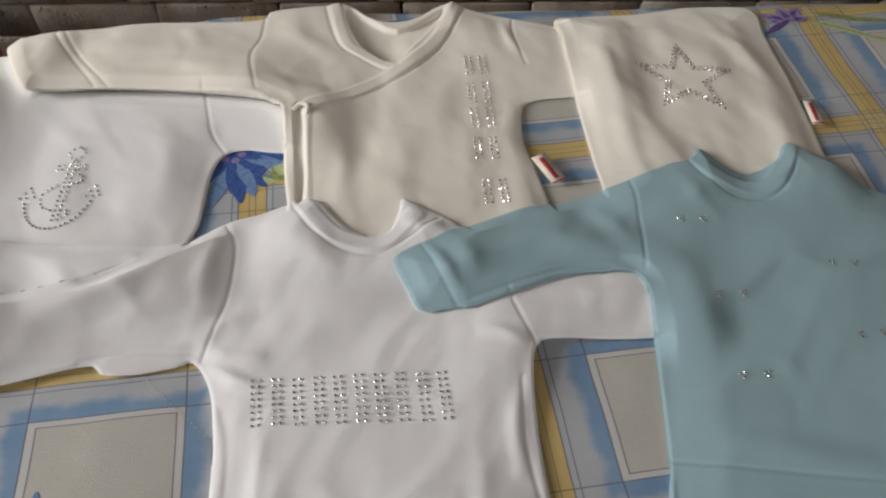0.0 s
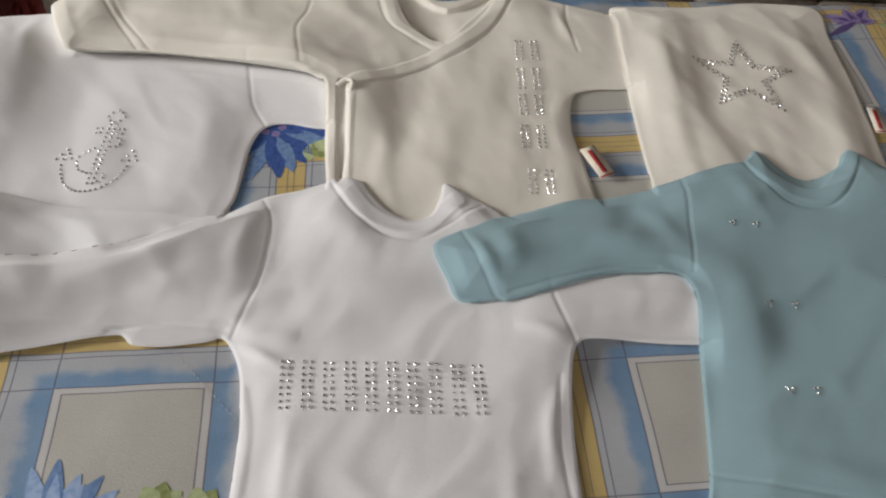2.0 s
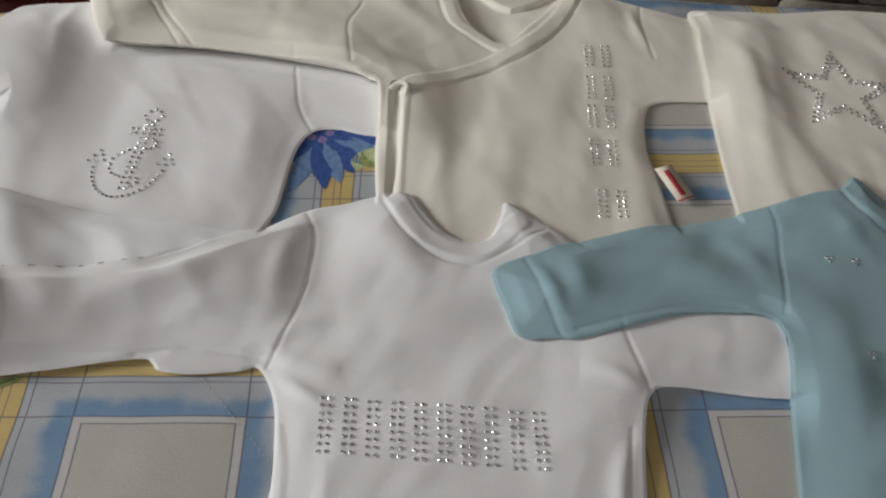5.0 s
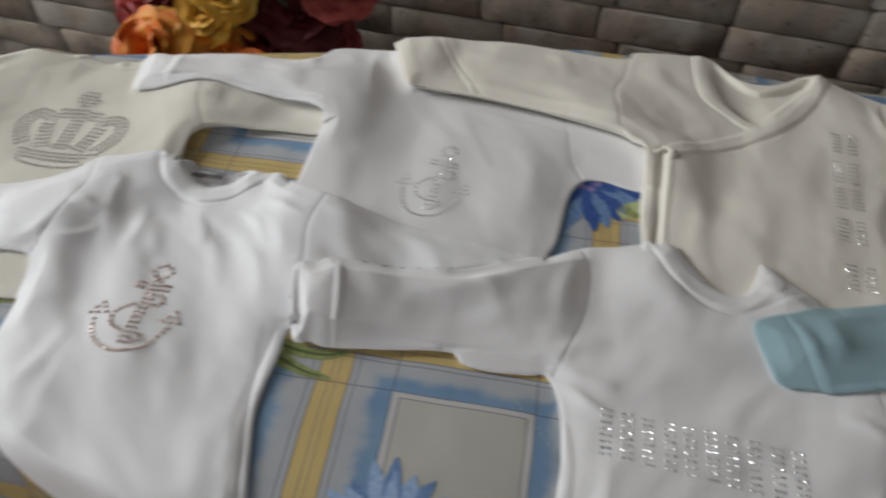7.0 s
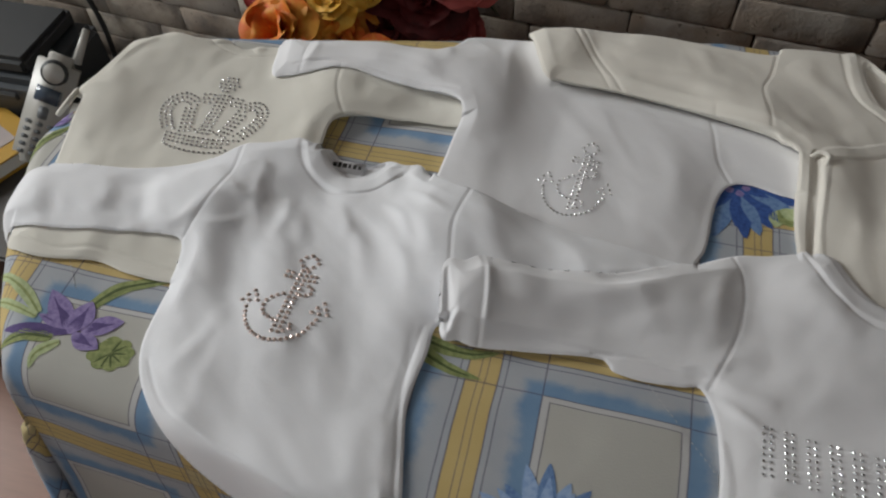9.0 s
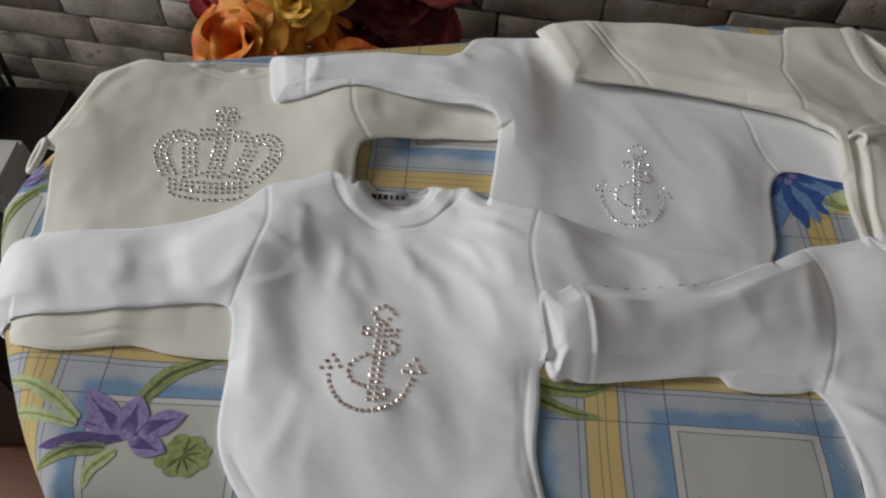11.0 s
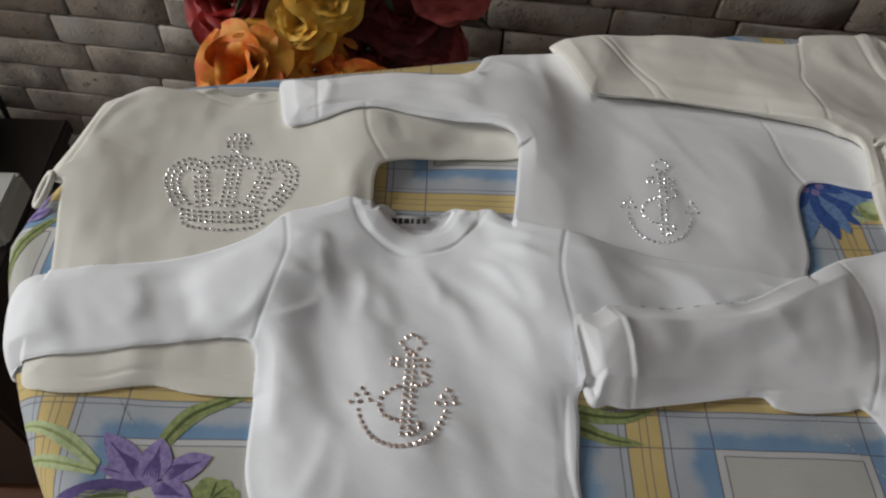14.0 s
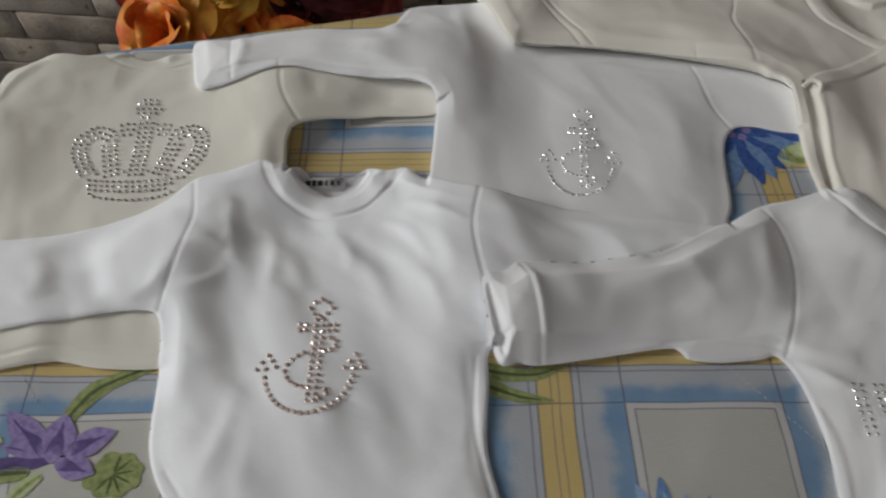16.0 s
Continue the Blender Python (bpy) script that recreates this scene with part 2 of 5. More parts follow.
# ---- mesh helpers ----
def part(name, bm, material, parent=None, label=""):
    me = bpy.data.meshes.new(name)
    bm.to_mesh(me)
    bm.free()
    return mesh_part(name, me, material, parent, label)


def mesh_part(name, me, material, parent=None, label="", smooth=True):
    if material is not None and not me.materials:
        me.materials.append(material)
    ob = new(name, me)
    if smooth:
        me.polygons.foreach_set("use_smooth", [True] * len(me.polygons))
    if parent is not None:
        ob.parent = parent
    if label:
        ob["label"] = label
    return ob


def box(bm, size, at=(0, 0, 0), bevel=0.0, turn=None):
    made = bmesh.ops.create_cube(bm, size=1.0)["verts"]
    bmesh.ops.scale(bm, vec=size, verts=made)
    if bevel:
        edges = list({e for v in made for e in v.link_edges})
        made = list({v for f in bmesh.ops.bevel(bm, geom=edges, offset=bevel, segments=2, affect="EDGES")["faces"] for v in f.verts} | {v for v in made if v.is_valid})
    m = Matrix.Translation(at) @ (turn if turn is not None else Matrix())
    bmesh.ops.transform(bm, matrix=m, verts=made)
    return made


def flat_box(name, size, at, material, parent=None, bevel=0.0, label="", turn=None):
    bm = bmesh.new()
    box(bm, size, at, bevel, turn)
    ob = part(name, bm, material, parent, label)
    ob.data.polygons.foreach_set("use_smooth", [False] * len(ob.data.polygons))
    return ob


def thing(name, at, label, category, group="", kind=""):
    ob = new(name)
    ob.location = at
    return tagged(ob, label, category, group, kind)


def tube(name, pts, radius, material, parent=None, label="", sides=8):
    """A round strand through the points, as a mesh."""
    bm = bmesh.new()
    path = curve_line(pts, 6) if len(pts) > 2 else np.array(pts, float)
    rings = []
    for i, p in enumerate(path):
        d = Vector(path[min(i + 1, len(path) - 1)]) - Vector(path[max(i - 1, 0)])
        q = d.to_track_quat("Z", "Y")
        rings.append([bm.verts.new(Vector(p) + q @ Vector((radius * math.cos(2 * math.pi * j / sides), radius * math.sin(2 * math.pi * j / sides), 0))) for j in range(sides)])
    for r0, r1 in zip(rings, rings[1:]):
        for j in range(sides):
            bm.faces.new((r0[j], r0[(j + 1) % sides], r1[(j + 1) % sides], r1[j]))
    bm.faces.new(rings[0][::-1])
    bm.faces.new(rings[-1])
    return part(name, bm, material, parent, label)


def curve_line(pts, steps=8, closed=False):
    """Catmull-Rom line through the points."""
    p = np.array(pts, float)
    n = len(p)
    out = []
    for i in range(n if closed else n - 1):
        if closed:
            a, b, c, d = p[i - 1], p[i], p[(i + 1) % n], p[(i + 2) % n]
        else:
            a, b, c, d = p[max(i - 1, 0)], p[i], p[i + 1], p[min(i + 2, n - 1)]
        for s in np.arange(steps) / steps:
            out.append(0.5 * (2 * b + (c - a) * s + (2 * a - 5 * b + 4 * c - d) * s * s + (3 * b - a - 3 * c + d) * s ** 3))
    if not closed:
        out.append(p[-1])
    return np.array(out)


# ---- the cloth surface: heights over the plan, 1.5 mm apart ----
CELL = 0.0015
U0, V0, NU, NV = -0.62, 0.10, 1094, 534
GU, GV = np.meshgrid(U0 + CELL * np.arange(NU), V0 + CELL * np.arange(NV), indexing="ij")
TOP = 0.75
rng = np.random.default_rng(7)


def inside(px, py, poly):
    r = np.zeros(px.shape, bool)
    n = len(poly)
    for i in range(n):
        (x0, y0), (x1, y1) = poly[i], poly[(i + 1) % n]
        if y0 != y1:
            hit = (y0 > py) != (y1 > py)
            r ^= hit & (px < (x1 - x0) * (py - y0) / (y1 - y0) + x0)
    return r


def nearest(px, py, line, closed):
    """Distance to a line, the nearest point on it, and how far along it lies (0 to 1)."""
    best = np.full(px.shape, 1e9)
    bx, by, along = np.zeros(px.shape), np.zeros(px.shape), np.zeros(px.shape)
    n = len(line)
    m = n if closed else n - 1
    for i in range(m):
        (x0, y0), (x1, y1) = line[i], line[(i + 1) % n]
        dx, dy = x1 - x0, y1 - y0
        l2 = dx * dx + dy * dy
        if l2 < 1e-14:
            continue
        s = np.clip(((px - x0) * dx + (py - y0) * dy) / l2, 0, 1)
        qx, qy = x0 + s * dx, y0 + s * dy
        d = np.hypot(px - qx, py - qy)
        c = d < best
        best = np.where(c, d, best)
        bx, by, along = np.where(c, qx, bx), np.where(c, qy, by), np.where(c, (i + s) / m, along)
    return best, bx, by, along


def soft_noise(px, py, size, seed, stretch=1.0, angle=0.0):
    """Smooth random waves, about -1 to 1, of the given size in metres."""
    r = np.random.default_rng(seed)
    c, s = math.cos(radians(angle)), math.sin(radians(angle))
    x, y = (c * px + s * py) / (size * stretch), (-s * px + c * py) / size
    g = r.uniform(-1, 1, (64, 64))
    ix, iy = np.floor(x).astype(int), np.floor(y).astype(int)
    fx, fy = x - ix, y - iy
    fx, fy = fx * fx * fx * (fx * (fx * 6 - 15) + 10), fy * fy * fy * (fy * (fy * 6 - 15) + 10)
    a, b = g[ix % 64, iy % 64], g[(ix + 1) % 64, iy % 64]
    d, e = g[ix % 64, (iy + 1) % 64], g[(ix + 1) % 64, (iy + 1) % 64]
    return (a * (1 - fx) + b * fx) * (1 - fy) + (d * (1 - fx) + e * fx) * fy


def blur(h, radius, times=3):
    n = max(1, int(radius / CELL))
    for _ in range(times):
        for ax in (0, 1):
            p = np.pad(h, [(n + 1, n) if i == ax else (0, 0) for i in (0, 1)], mode="edge")
            c = np.cumsum(p, axis=ax)
            hi = np.take(c, range(2 * n + 1, c.shape[ax]), axis=ax)
            lo = np.take(c, range(0, c.shape[ax] - 2 * n - 1), axis=ax)
            h = (hi - lo) / (2 * n + 1)
    return h


# outline of the support: left, right, front and back edges as lines (point, outward normal)
def unit(x, y):
    l = math.hypot(x, y)
    return x / l, y / l


EDGE_LEFT = ((-0.474, 0.60), unit(-1, -0.06))
EDGE_RIGHT = ((1.25, 0.5), (1, 0))
EDGE_FRONT = ((-0.3, 0.388), unit(-0.13, -1))
EDGE_CORNER = ((-0.358, 0.398), unit(-1, -0.9))
EDGE_BACK = ((0.3, 0.873), unit(0.08, 1))
EDGE_BACK_CORNER = ((-0.418, 0.742), unit(-1, 0.9))
EDGE_BACK_LEFT = ((-0.14, 0.826), unit(-0.20, 1))
CORNER = 0.10


def outside(px, py):
    """Signed distance to the rounded edge of the support; positive outside."""
    def side(e):
        return (px - e[0][0]) * e[1][0] + (py - e[0][1]) * e[1][1]
    a = np.maximum(side(EDGE_LEFT), side(EDGE_RIGHT)) + CORNER
    b = np.maximum(np.maximum(side(EDGE_FRONT), side(EDGE_BACK)), np.maximum(np.maximum(side(EDGE_BACK_LEFT), side(EDGE_BACK_CORNER)), side(EDGE_CORNER))) + CORNER
    return np.hypot(np.maximum(a, 0), np.maximum(b, 0)) - CORNER + np.minimum(np.maximum(a, b), 0)


BEND = 0.035


def drape(s, t):
    """Where a point (s, t) of a cloth that lies on the support comes to hang: x, y, z."""
    d = outside(s, t) + 0.5 * BEND
    e = 0.03
    nx, ny = (outside(s + e, t) - outside(s - e, t)) / (2 * e), (outside(s, t + e) - outside(s, t - e)) / (2 * e)
    l = np.maximum(np.hypot(nx, ny), 1e-6)
    nx, ny = nx / l, ny / l
    k = np.maximum(d, 0)
    arc = np.minimum(k / BEND, 1.35)
    run = BEND * np.sin(arc) + np.maximum(k - 1.35 * BEND, 0) * math.cos(1.35)
    fall = BEND * (1 - np.cos(arc)) + np.maximum(k - 1.35 * BEND, 0) * math.sin(1.35)
    return s + nx * (run - k), t + ny * (run - k), TOP - fall


def sag(px, py):
    return 0.0016 * soft_noise(px, py, 0.075, 3) + 0.0007 * soft_noise(px, py, 0.03, 4)


# height of the cloth's top over the plan, with its fall past the edges
def plan_height():
    d = outside(GU, GV) + 0.5 * BEND
    k = np.clip(d / BEND, 0, 1)
    fall = np.where(k < 0.98, BEND * (1 - np.sqrt(np.maximum(1 - k * k, 0))), BEND * 0.8 + (d - 0.98 * BEND) * 3.0)
    return TOP - np.where(d > 0, fall, 0) + sag(GU, GV)


H = plan_height()


def height_at(x, y, field=None):
    f = H if field is None else field
    i, j = (x - U0) / CELL, (y - V0) / CELL
    i0, j0 = int(i), int(j)
    a, b = i - i0, j - j0
    return (f[i0, j0] * (1 - a) + f[i0 + 1, j0] * a) * (1 - b) + (f[i0, j0 + 1] * (1 - a) + f[i0 + 1, j0 + 1] * a) * b


def field_mesh(name, cells, X, Y, Z, under, material, parent, label="", skirt=None, normals=None, outward=None):
    """A mesh of the chosen cells of a grid, with a rim down to the cloth below on the outer edges."""
    ci, cj = np.nonzero(cells)
    nv = X.shape[1]
    idx = np.stack([ci * nv + cj, (ci + 1) * nv + cj, (ci + 1) * nv + cj + 1, ci * nv + cj + 1], 1)
    used, inv = np.unique(idx, return_inverse=True)
    faces = inv.reshape(-1, 4)
    co = np.stack([X.ravel()[used], Y.ravel()[used], Z.ravel()[used]], 1)
    if skirt is not None:
        edges = np.concatenate([faces[:, [0, 1]], faces[:, [1, 2]], faces[:, [2, 3]], faces[:, [3, 0]]])
        key = np.sort(edges, 1)
        _, first, count = np.unique(key, axis=0, return_index=True, return_counts=True)
        rim = edges[first[count == 1]]
        rim = rim[skirt.ravel()[used][rim].all(1)]
        if len(rim):
            ends, rinv = np.unique(rim, return_inverse=True)
            high = co[ends].copy()
            low = high.copy()
            low[:, 2] = under.ravel()[used][ends] - 0.0008
            away = outward.reshape(-1, 2)[used][ends]
            low[:, :2] -= away * (0.9 * np.clip(high[:, 2:] - low[:, 2:], 0, 0.012))
            r, n = rinv.reshape(-1, 2) + len(co), len(ends)
            faces = np.concatenate([faces, np.stack([r[:, 1], r[:, 0], r[:, 0] + n, r[:, 1] + n], 1)])
            co = np.concatenate([co, high, low])
            up = np.ones((n, 1))
            side = [np.hstack([0.85 * away, 0.5 * up]), np.hstack([0.75 * away, -0.65 * up])]
    me = bpy.data.meshes.new(name)
    me.from_pydata(co.tolist(), [], faces.tolist())
    me.update()
    ob = mesh_part(name, me, material, parent, label)
    if normals is not None:
        nn = normals.reshape(-1, 3)[used]
        if len(co) > len(nn):
            nn = np.concatenate([nn, *side])
        me.normals_split_custom_set_from_vertices(nn.tolist())
    return ob


def pieces(left):
    """The connected pieces of a set of cells."""
    groups = []
    seen = np.zeros(left.shape, bool)
    for a, b in np.argwhere(left):
        if seen[a, b]:
            continue
        todo, group = [(a, b)], []
        seen[a, b] = True
        while todo:
            i, j = todo.pop()
            group.append((i, j))
            for u, v in ((i + 1, j), (i - 1, j), (i, j + 1), (i, j - 1)):
                if 0 <= u < left.shape[0] and 0 <= v < left.shape[1] and left[u, v] and not seen[u, v]:
                    seen[u, v] = True
                    todo.append((u, v))
        groups.append(group)
    return groups


def garment(name, label, category, outline, material, parts=(), seams=(), folds=(), dips=(), bands=(), hidden=(), lifts=(), thick=0.0052, seed=1, wrinkle=1.0, angle=0.0):
    """A small garment laid flat: one outline, split into its pieces.
    parts: (name, polygon, label); seams: lines; folds: (line, width, height); dips: (polygon, depth); bands: (line, width, height); hidden: where it lies pressed under others; lifts: (line, width, height) where the doubled cloth stands off."""
    global H
    line = curve_line(outline, 7, True)
    lo, hi = line.min(0) - 0.012, line.max(0) + 0.012
    i0, i1 = max(int((lo[0] - U0) / CELL), 0), min(int((hi[0] - U0) / CELL) + 2, NU)
    j0, j1 = max(int((lo[1] - V0) / CELL), 0), min(int((hi[1] - V0) / CELL) + 2, NV)
    px, py = GU[i0:i1, j0:j1], GV[i0:i1, j0:j1]
    mask = inside(px, py, line)
    dist, qx, qy, _ = nearest(px, py, line, True)
    below = H[i0:i1, j0:j1]
    n = int(0.0195 / CELL)
    high = below
    for ax in (0, 1):
        p = np.pad(high, [(n, n) if i == ax else (0, 0) for i in (0, 1)], mode="edge")
        high = np.max([np.take(p, range(q, q + high.shape[ax]), axis=ax) for q in range(2 * n + 1)], axis=0)
    tent = blur(high, 0.0065) + 0.0004
    k = np.clip(dist / 0.014, 0, 1)
    base = (below + 0.0011) * (1 - k) + (tent + 0.0007) * k
    for pts, width, amp in lifts:
        d, _, _, _ = nearest(px, py, curve_line(pts, 4), False)
        base = base + amp * np.exp(-(d / width) ** 2)
    r = 0.0020
    k = np.clip(dist / r, 0, 1)
    swell = np.clip(dist / 0.042, 0, 1)
    puff = 0.0022 * np.sqrt(np.maximum(1 - (1 - k) ** 2, 0)) + (thick - 0.0020) * swell * swell * (3 - 2 * swell)
    press = np.ones(px.shape)
    for poly in hidden:
        pl = np.array(poly)
        d, _, _, _ = nearest(px, py, pl, True)
        press = np.where(inside(px, py, pl), np.minimum(press, 1 - 0.96 * np.clip(d / 0.022, 0, 1)), press)
    puff = puff * press
    inner = np.clip(dist / 0.02, 0, 1) * press
    inner = inner * inner * (3 - 2 * inner)
    w = 0.0022 * soft_noise(px, py, 0.030, seed, 2.6, angle) + 0.0015 * soft_noise(px, py, 0.055, seed + 50) + 0.0005 * soft_noise(px, py, 0.012, seed + 90, 2.0, angle + 35)
    crease = np.clip(1 - np.abs(soft_noise(px, py, 0.042, seed + 7, 2.2, angle + 20)) * 2.2, 0, 1) ** 2 * np.clip(soft_noise(px, py, 0.09, seed + 8) * 1.6 + 0.3, 0, 1)
    fine = np.clip(1 - np.abs(soft_noise(px, py, 0.020, seed + 17, 2.6, angle - 30)) * 2.4, 0, 1) ** 2 * np.clip(soft_noise(px, py, 0.06, seed + 18) * 1.8, 0, 1)
    w = 0.8 * w + blur(0.0016 * crease + 0.0007 * fine, 0.004, 2)
    top = base + puff + wrinkle * inner * w
    for pts, width, amp in folds:
        l = curve_line(pts, 5)
        d, _, _, along = nearest(px, py, l, False)
        top = top + 0.5 * press * amp * np.exp(-(d / (0.9 * width)) ** 2) * np.sin(np.pi * np.clip(along, 0, 1)) ** 1.2 * np.clip(dist / 0.006, 0, 1)
    for poly, depth in dips:
        pl = curve_line(poly, 5, True)
        d, _, _, _ = nearest(px, py, pl, True)
        ins = inside(px, py, pl)
        top = np.where(ins, np.maximum(top - depth * np.clip(d / 0.003, 0, 1), below + 0.0006), top)
    for pts, width, amp in bands:
        l = curve_line(pts, 5)
        d, _, _, _ = nearest(px, py, l, False)
        top = top + 0.55 * amp * np.clip((width - d) / 0.003, 0, 1) * np.clip(dist / 0.003 + 0.3, 0, 1)
    for pts in seams:
        l = curve_line(pts, 5)
        d, _, _, _ = nearest(px, py, l, False)
        top = top - 0.0008 * np.exp(-(d / 0.0012) ** 2)
    # grid points just outside the outline move onto it
    X, Y = np.where(mask, px, qx), np.where(mask, py, qy)
    Z = np.where(mask, top, base + 0.0012)
    cells = (mask[:-1, :-1].astype(int) + mask[1:, :-1] + mask[1:, 1:] + mask[:-1, 1:]) >= 2
    full = np.pad(cells, 1)
    whole = full[:-1, :-1] & full[1:, :-1] & full[1:, 1:] & full[:-1, 1:]
    rim = ~whole
    snap = rim & mask & (dist < 1.3 * CELL)
    X, Y, Z = np.where(snap, qx, X), np.where(snap, qy, Y), np.where(snap, base + 0.0012, Z)
    ox, oy = np.gradient(blur(np.where(mask, -dist, dist), 0.003, 2), CELL)
    outward = np.stack([ox, oy], 2) / np.maximum(np.hypot(ox, oy), 1e-6)[:, :, None]
    gx, gy = np.gradient(np.where(mask, top, base + 0.0006), CELL)
    slope = np.stack([-gx, -gy, np.ones(gx.shape)], 2)
    slope = slope / np.linalg.norm(slope, axis=2, keepdims=True)
    mx, my = (px[:-1, :-1] + CELL / 2), (py[:-1, :-1] + CELL / 2)
    owner = np.zeros(cells.shape, int)
    names = [("body", "")]
    for n, poly, lab in parts:
        owner = np.where(inside(mx, my, np.array(poly)) & cells, len(names), owner)
        names.append((n, lab))
    # keep every piece whole: cut-off corners go to the piece they touch
    for index in [*range(1, len(names)), 0]:
        groups = pieces((owner == index) & cells)
        for group in sorted(groups, key=len)[:-1]:
            touch = [owner[u, v] for i, j in group for u, v in ((i + 1, j), (i - 1, j), (i, j + 1), (i, j - 1)) if 0 <= u < cells.shape[0] and 0 <= v < cells.shape[1] and owner[u, v] != index and cells[u, v]]
            for i, j in group:
                owner[i, j] = touch[0] if touch else index
            if not touch:
                for i, j in group:
                    cells[i, j] = False
    root = thing(name, (float(line[:, 0].mean()), float(line[:, 1].mean()), TOP), label, category, "baby clothes laid out on the quilt")
    back = Matrix.Translation(-root.location)
    for i, (n, lab) in enumerate(names):
        if ((owner == i) & cells).any():
            ob = field_mesh(n, cells & (owner == i), X, Y, Z, below, material, root, lab, rim, slope, outward)
            ob.data.transform(back)
    new_h = H.copy()
    new_h[i0:i1, j0:j1] = np.where(mask, np.maximum(top, below), below)
    H = new_h
    return root


# ---- rhinestones ----
def stone_mesh(name, r, material):
    bm = bmesh.new()
    rings = []
    for rr, z in ((r, 0.0), (r * 0.97, r * 0.30), (r * 0.56, r * 0.72)):
        off = 0.0 if z < r * 0.5 else math.pi / 8
        rings.append([bm.verts.new((rr * math.cos(off + i * math.pi / 4), rr * math.sin(off + i * math.pi / 4), z)) for i in range(8)])
    for i in range(8):
        j = (i + 1) % 8
        bm.faces.new((rings[0][i], rings[0][j], rings[1][j], rings[1][i]))
        bm.faces.new((rings[1][i], rings[1][j], rings[2][i]))
        bm.faces.new((rings[1][j], rings[2][j], rings[2][i]))
    bm.faces.new(rings[2])
    me = bpy.data.meshes.new(name)
    bm.to_mesh(me)
    bm.free()
    me.materials.append(material)
    return me


STONE_MESH = stone_mesh("rhinestone", 0.00150, CRYSTAL)
STONE_SMALL = stone_mesh("rhinestone_small", 0.00125, CRYSTAL)
STONE_ROSE = stone_mesh("rhinestone_rose", 0.0017, ROSE_FOIL)


def set_stones(root, spots, me):
    r = random.Random(len(spots))
    e = 0.003
    for x, y in spots:
        z = height_at(x, y)
        n = Vector((height_at(x - e, y) - height_at(x + e, y), height_at(x, y - e) - height_at(x, y + e), 2 * e)).normalized()
        n = (n + Vector((r.gauss(0, 0.06), r.gauss(0, 0.06), 0))).normalized()
        ob = new("rhinestone", me)
        ob.parent = root
        ob.matrix_local = Matrix.Translation(Vector((x, y, z + 0.0001)) - root.location) @ n.to_track_quat("Z", "Y").to_matrix().to_4x4() @ Matrix.Rotation(r.uniform(0, 6), 4, "Z")


def along_line(pts, gap, closed=False):
    l = curve_line(pts, 12, closed)
    if closed:
        l = np.vstack([l, l[:1]])
    seg = np.hypot(*np.diff(l, axis=0).T)
    s = np.concatenate([[0], np.cumsum(seg)])
    n = max(2, int(round(s[-1] / gap)) + (0 if closed else 1))
    at = np.linspace(0, s[-1], n, endpoint=not closed)
    return [(float(np.interp(a, s, l[:, 0])), float(np.interp(a, s, l[:, 1]))) for a in at]


def thin_out(spots, gap):
    out = []
    for p in spots:
        if all(math.hypot(p[0] - q[0], p[1] - q[1]) > gap for q in out):
            out.append(p)
    return out


def placed(spots, origin, ax, ay):
    """From a motif's own measures to the plan: origin and the two axes' ends."""
    return [(origin[0] + x * ax[0] + y * ay[0], origin[1] + x * ax[1] + y * ay[1]) for x, y in spots]


def anchor_spots(gap):
    """An anchor, about 1 high and 0.86 wide, its ring at the top; gap between stones."""
    s = along_line([(0.08, 0.84), (-0.02, 0.92), (0.08, 1.0), (0.18, 0.92)], gap * 1.25, True)
    s += [(0.05, y) for y in np.arange(0.81, 0.05, -gap)] + [(0.05 + gap * 1.15, y) for y in np.arange(0.81, 0.05, -gap)]
    s += [(x, y) for y in (0.76, 0.76 - gap) for x in (-0.09, -0.09 + gap, 0.05 + gap * 2.1, 0.05 + gap * 3.1)]
    s += along_line([(0.19, 0.64), (0.25, 0.60), (0.23, 0.54), (0.15, 0.52)], gap)
    s += along_line([(-0.02, 0.50), (-0.12, 0.44), (-0.17, 0.36), (-0.12, 0.25), (0.0, 0.20)], gap)
    s += along_line([(0.13, 0.20), (0.22, 0.17), (0.16, 0.10)], gap)
    s += along_line([(-0.34, 0.30), (-0.30, 0.19), (-0.20, 0.07), (-0.06, 0.0), (0.08, -0.01), (0.22, 0.03), (0.34, 0.13), (0.42, 0.30)], gap)
    s += [(-0.42, 0.37), (-0.34, 0.37), (-0.25, 0.38), (-0.38, 0.43), (-0.29, 0.44), (-0.33, 0.49)]
    s += [(0.34, 0.37), (0.42, 0.37), (0.50, 0.38), (0.38, 0.43), (0.47, 0.43), (0.43, 0.49)]
    return thin_out(s, gap * 0.62)


def band(pts, offsets, gap):
    """Rows of stones side by side along a line."""
    l = curve_line(pts, 8)
    d = np.gradient(l, axis=0)
    d = d / (np.hypot(d[:, :1], d[:, 1:]) + 1e-9)
    s = []
    for o in offsets:
        s += along_line([(p[0] - q[1] * o, p[1] + q[0] * o) for p, q in zip(l[::4], d[::4])], gap)
    return s


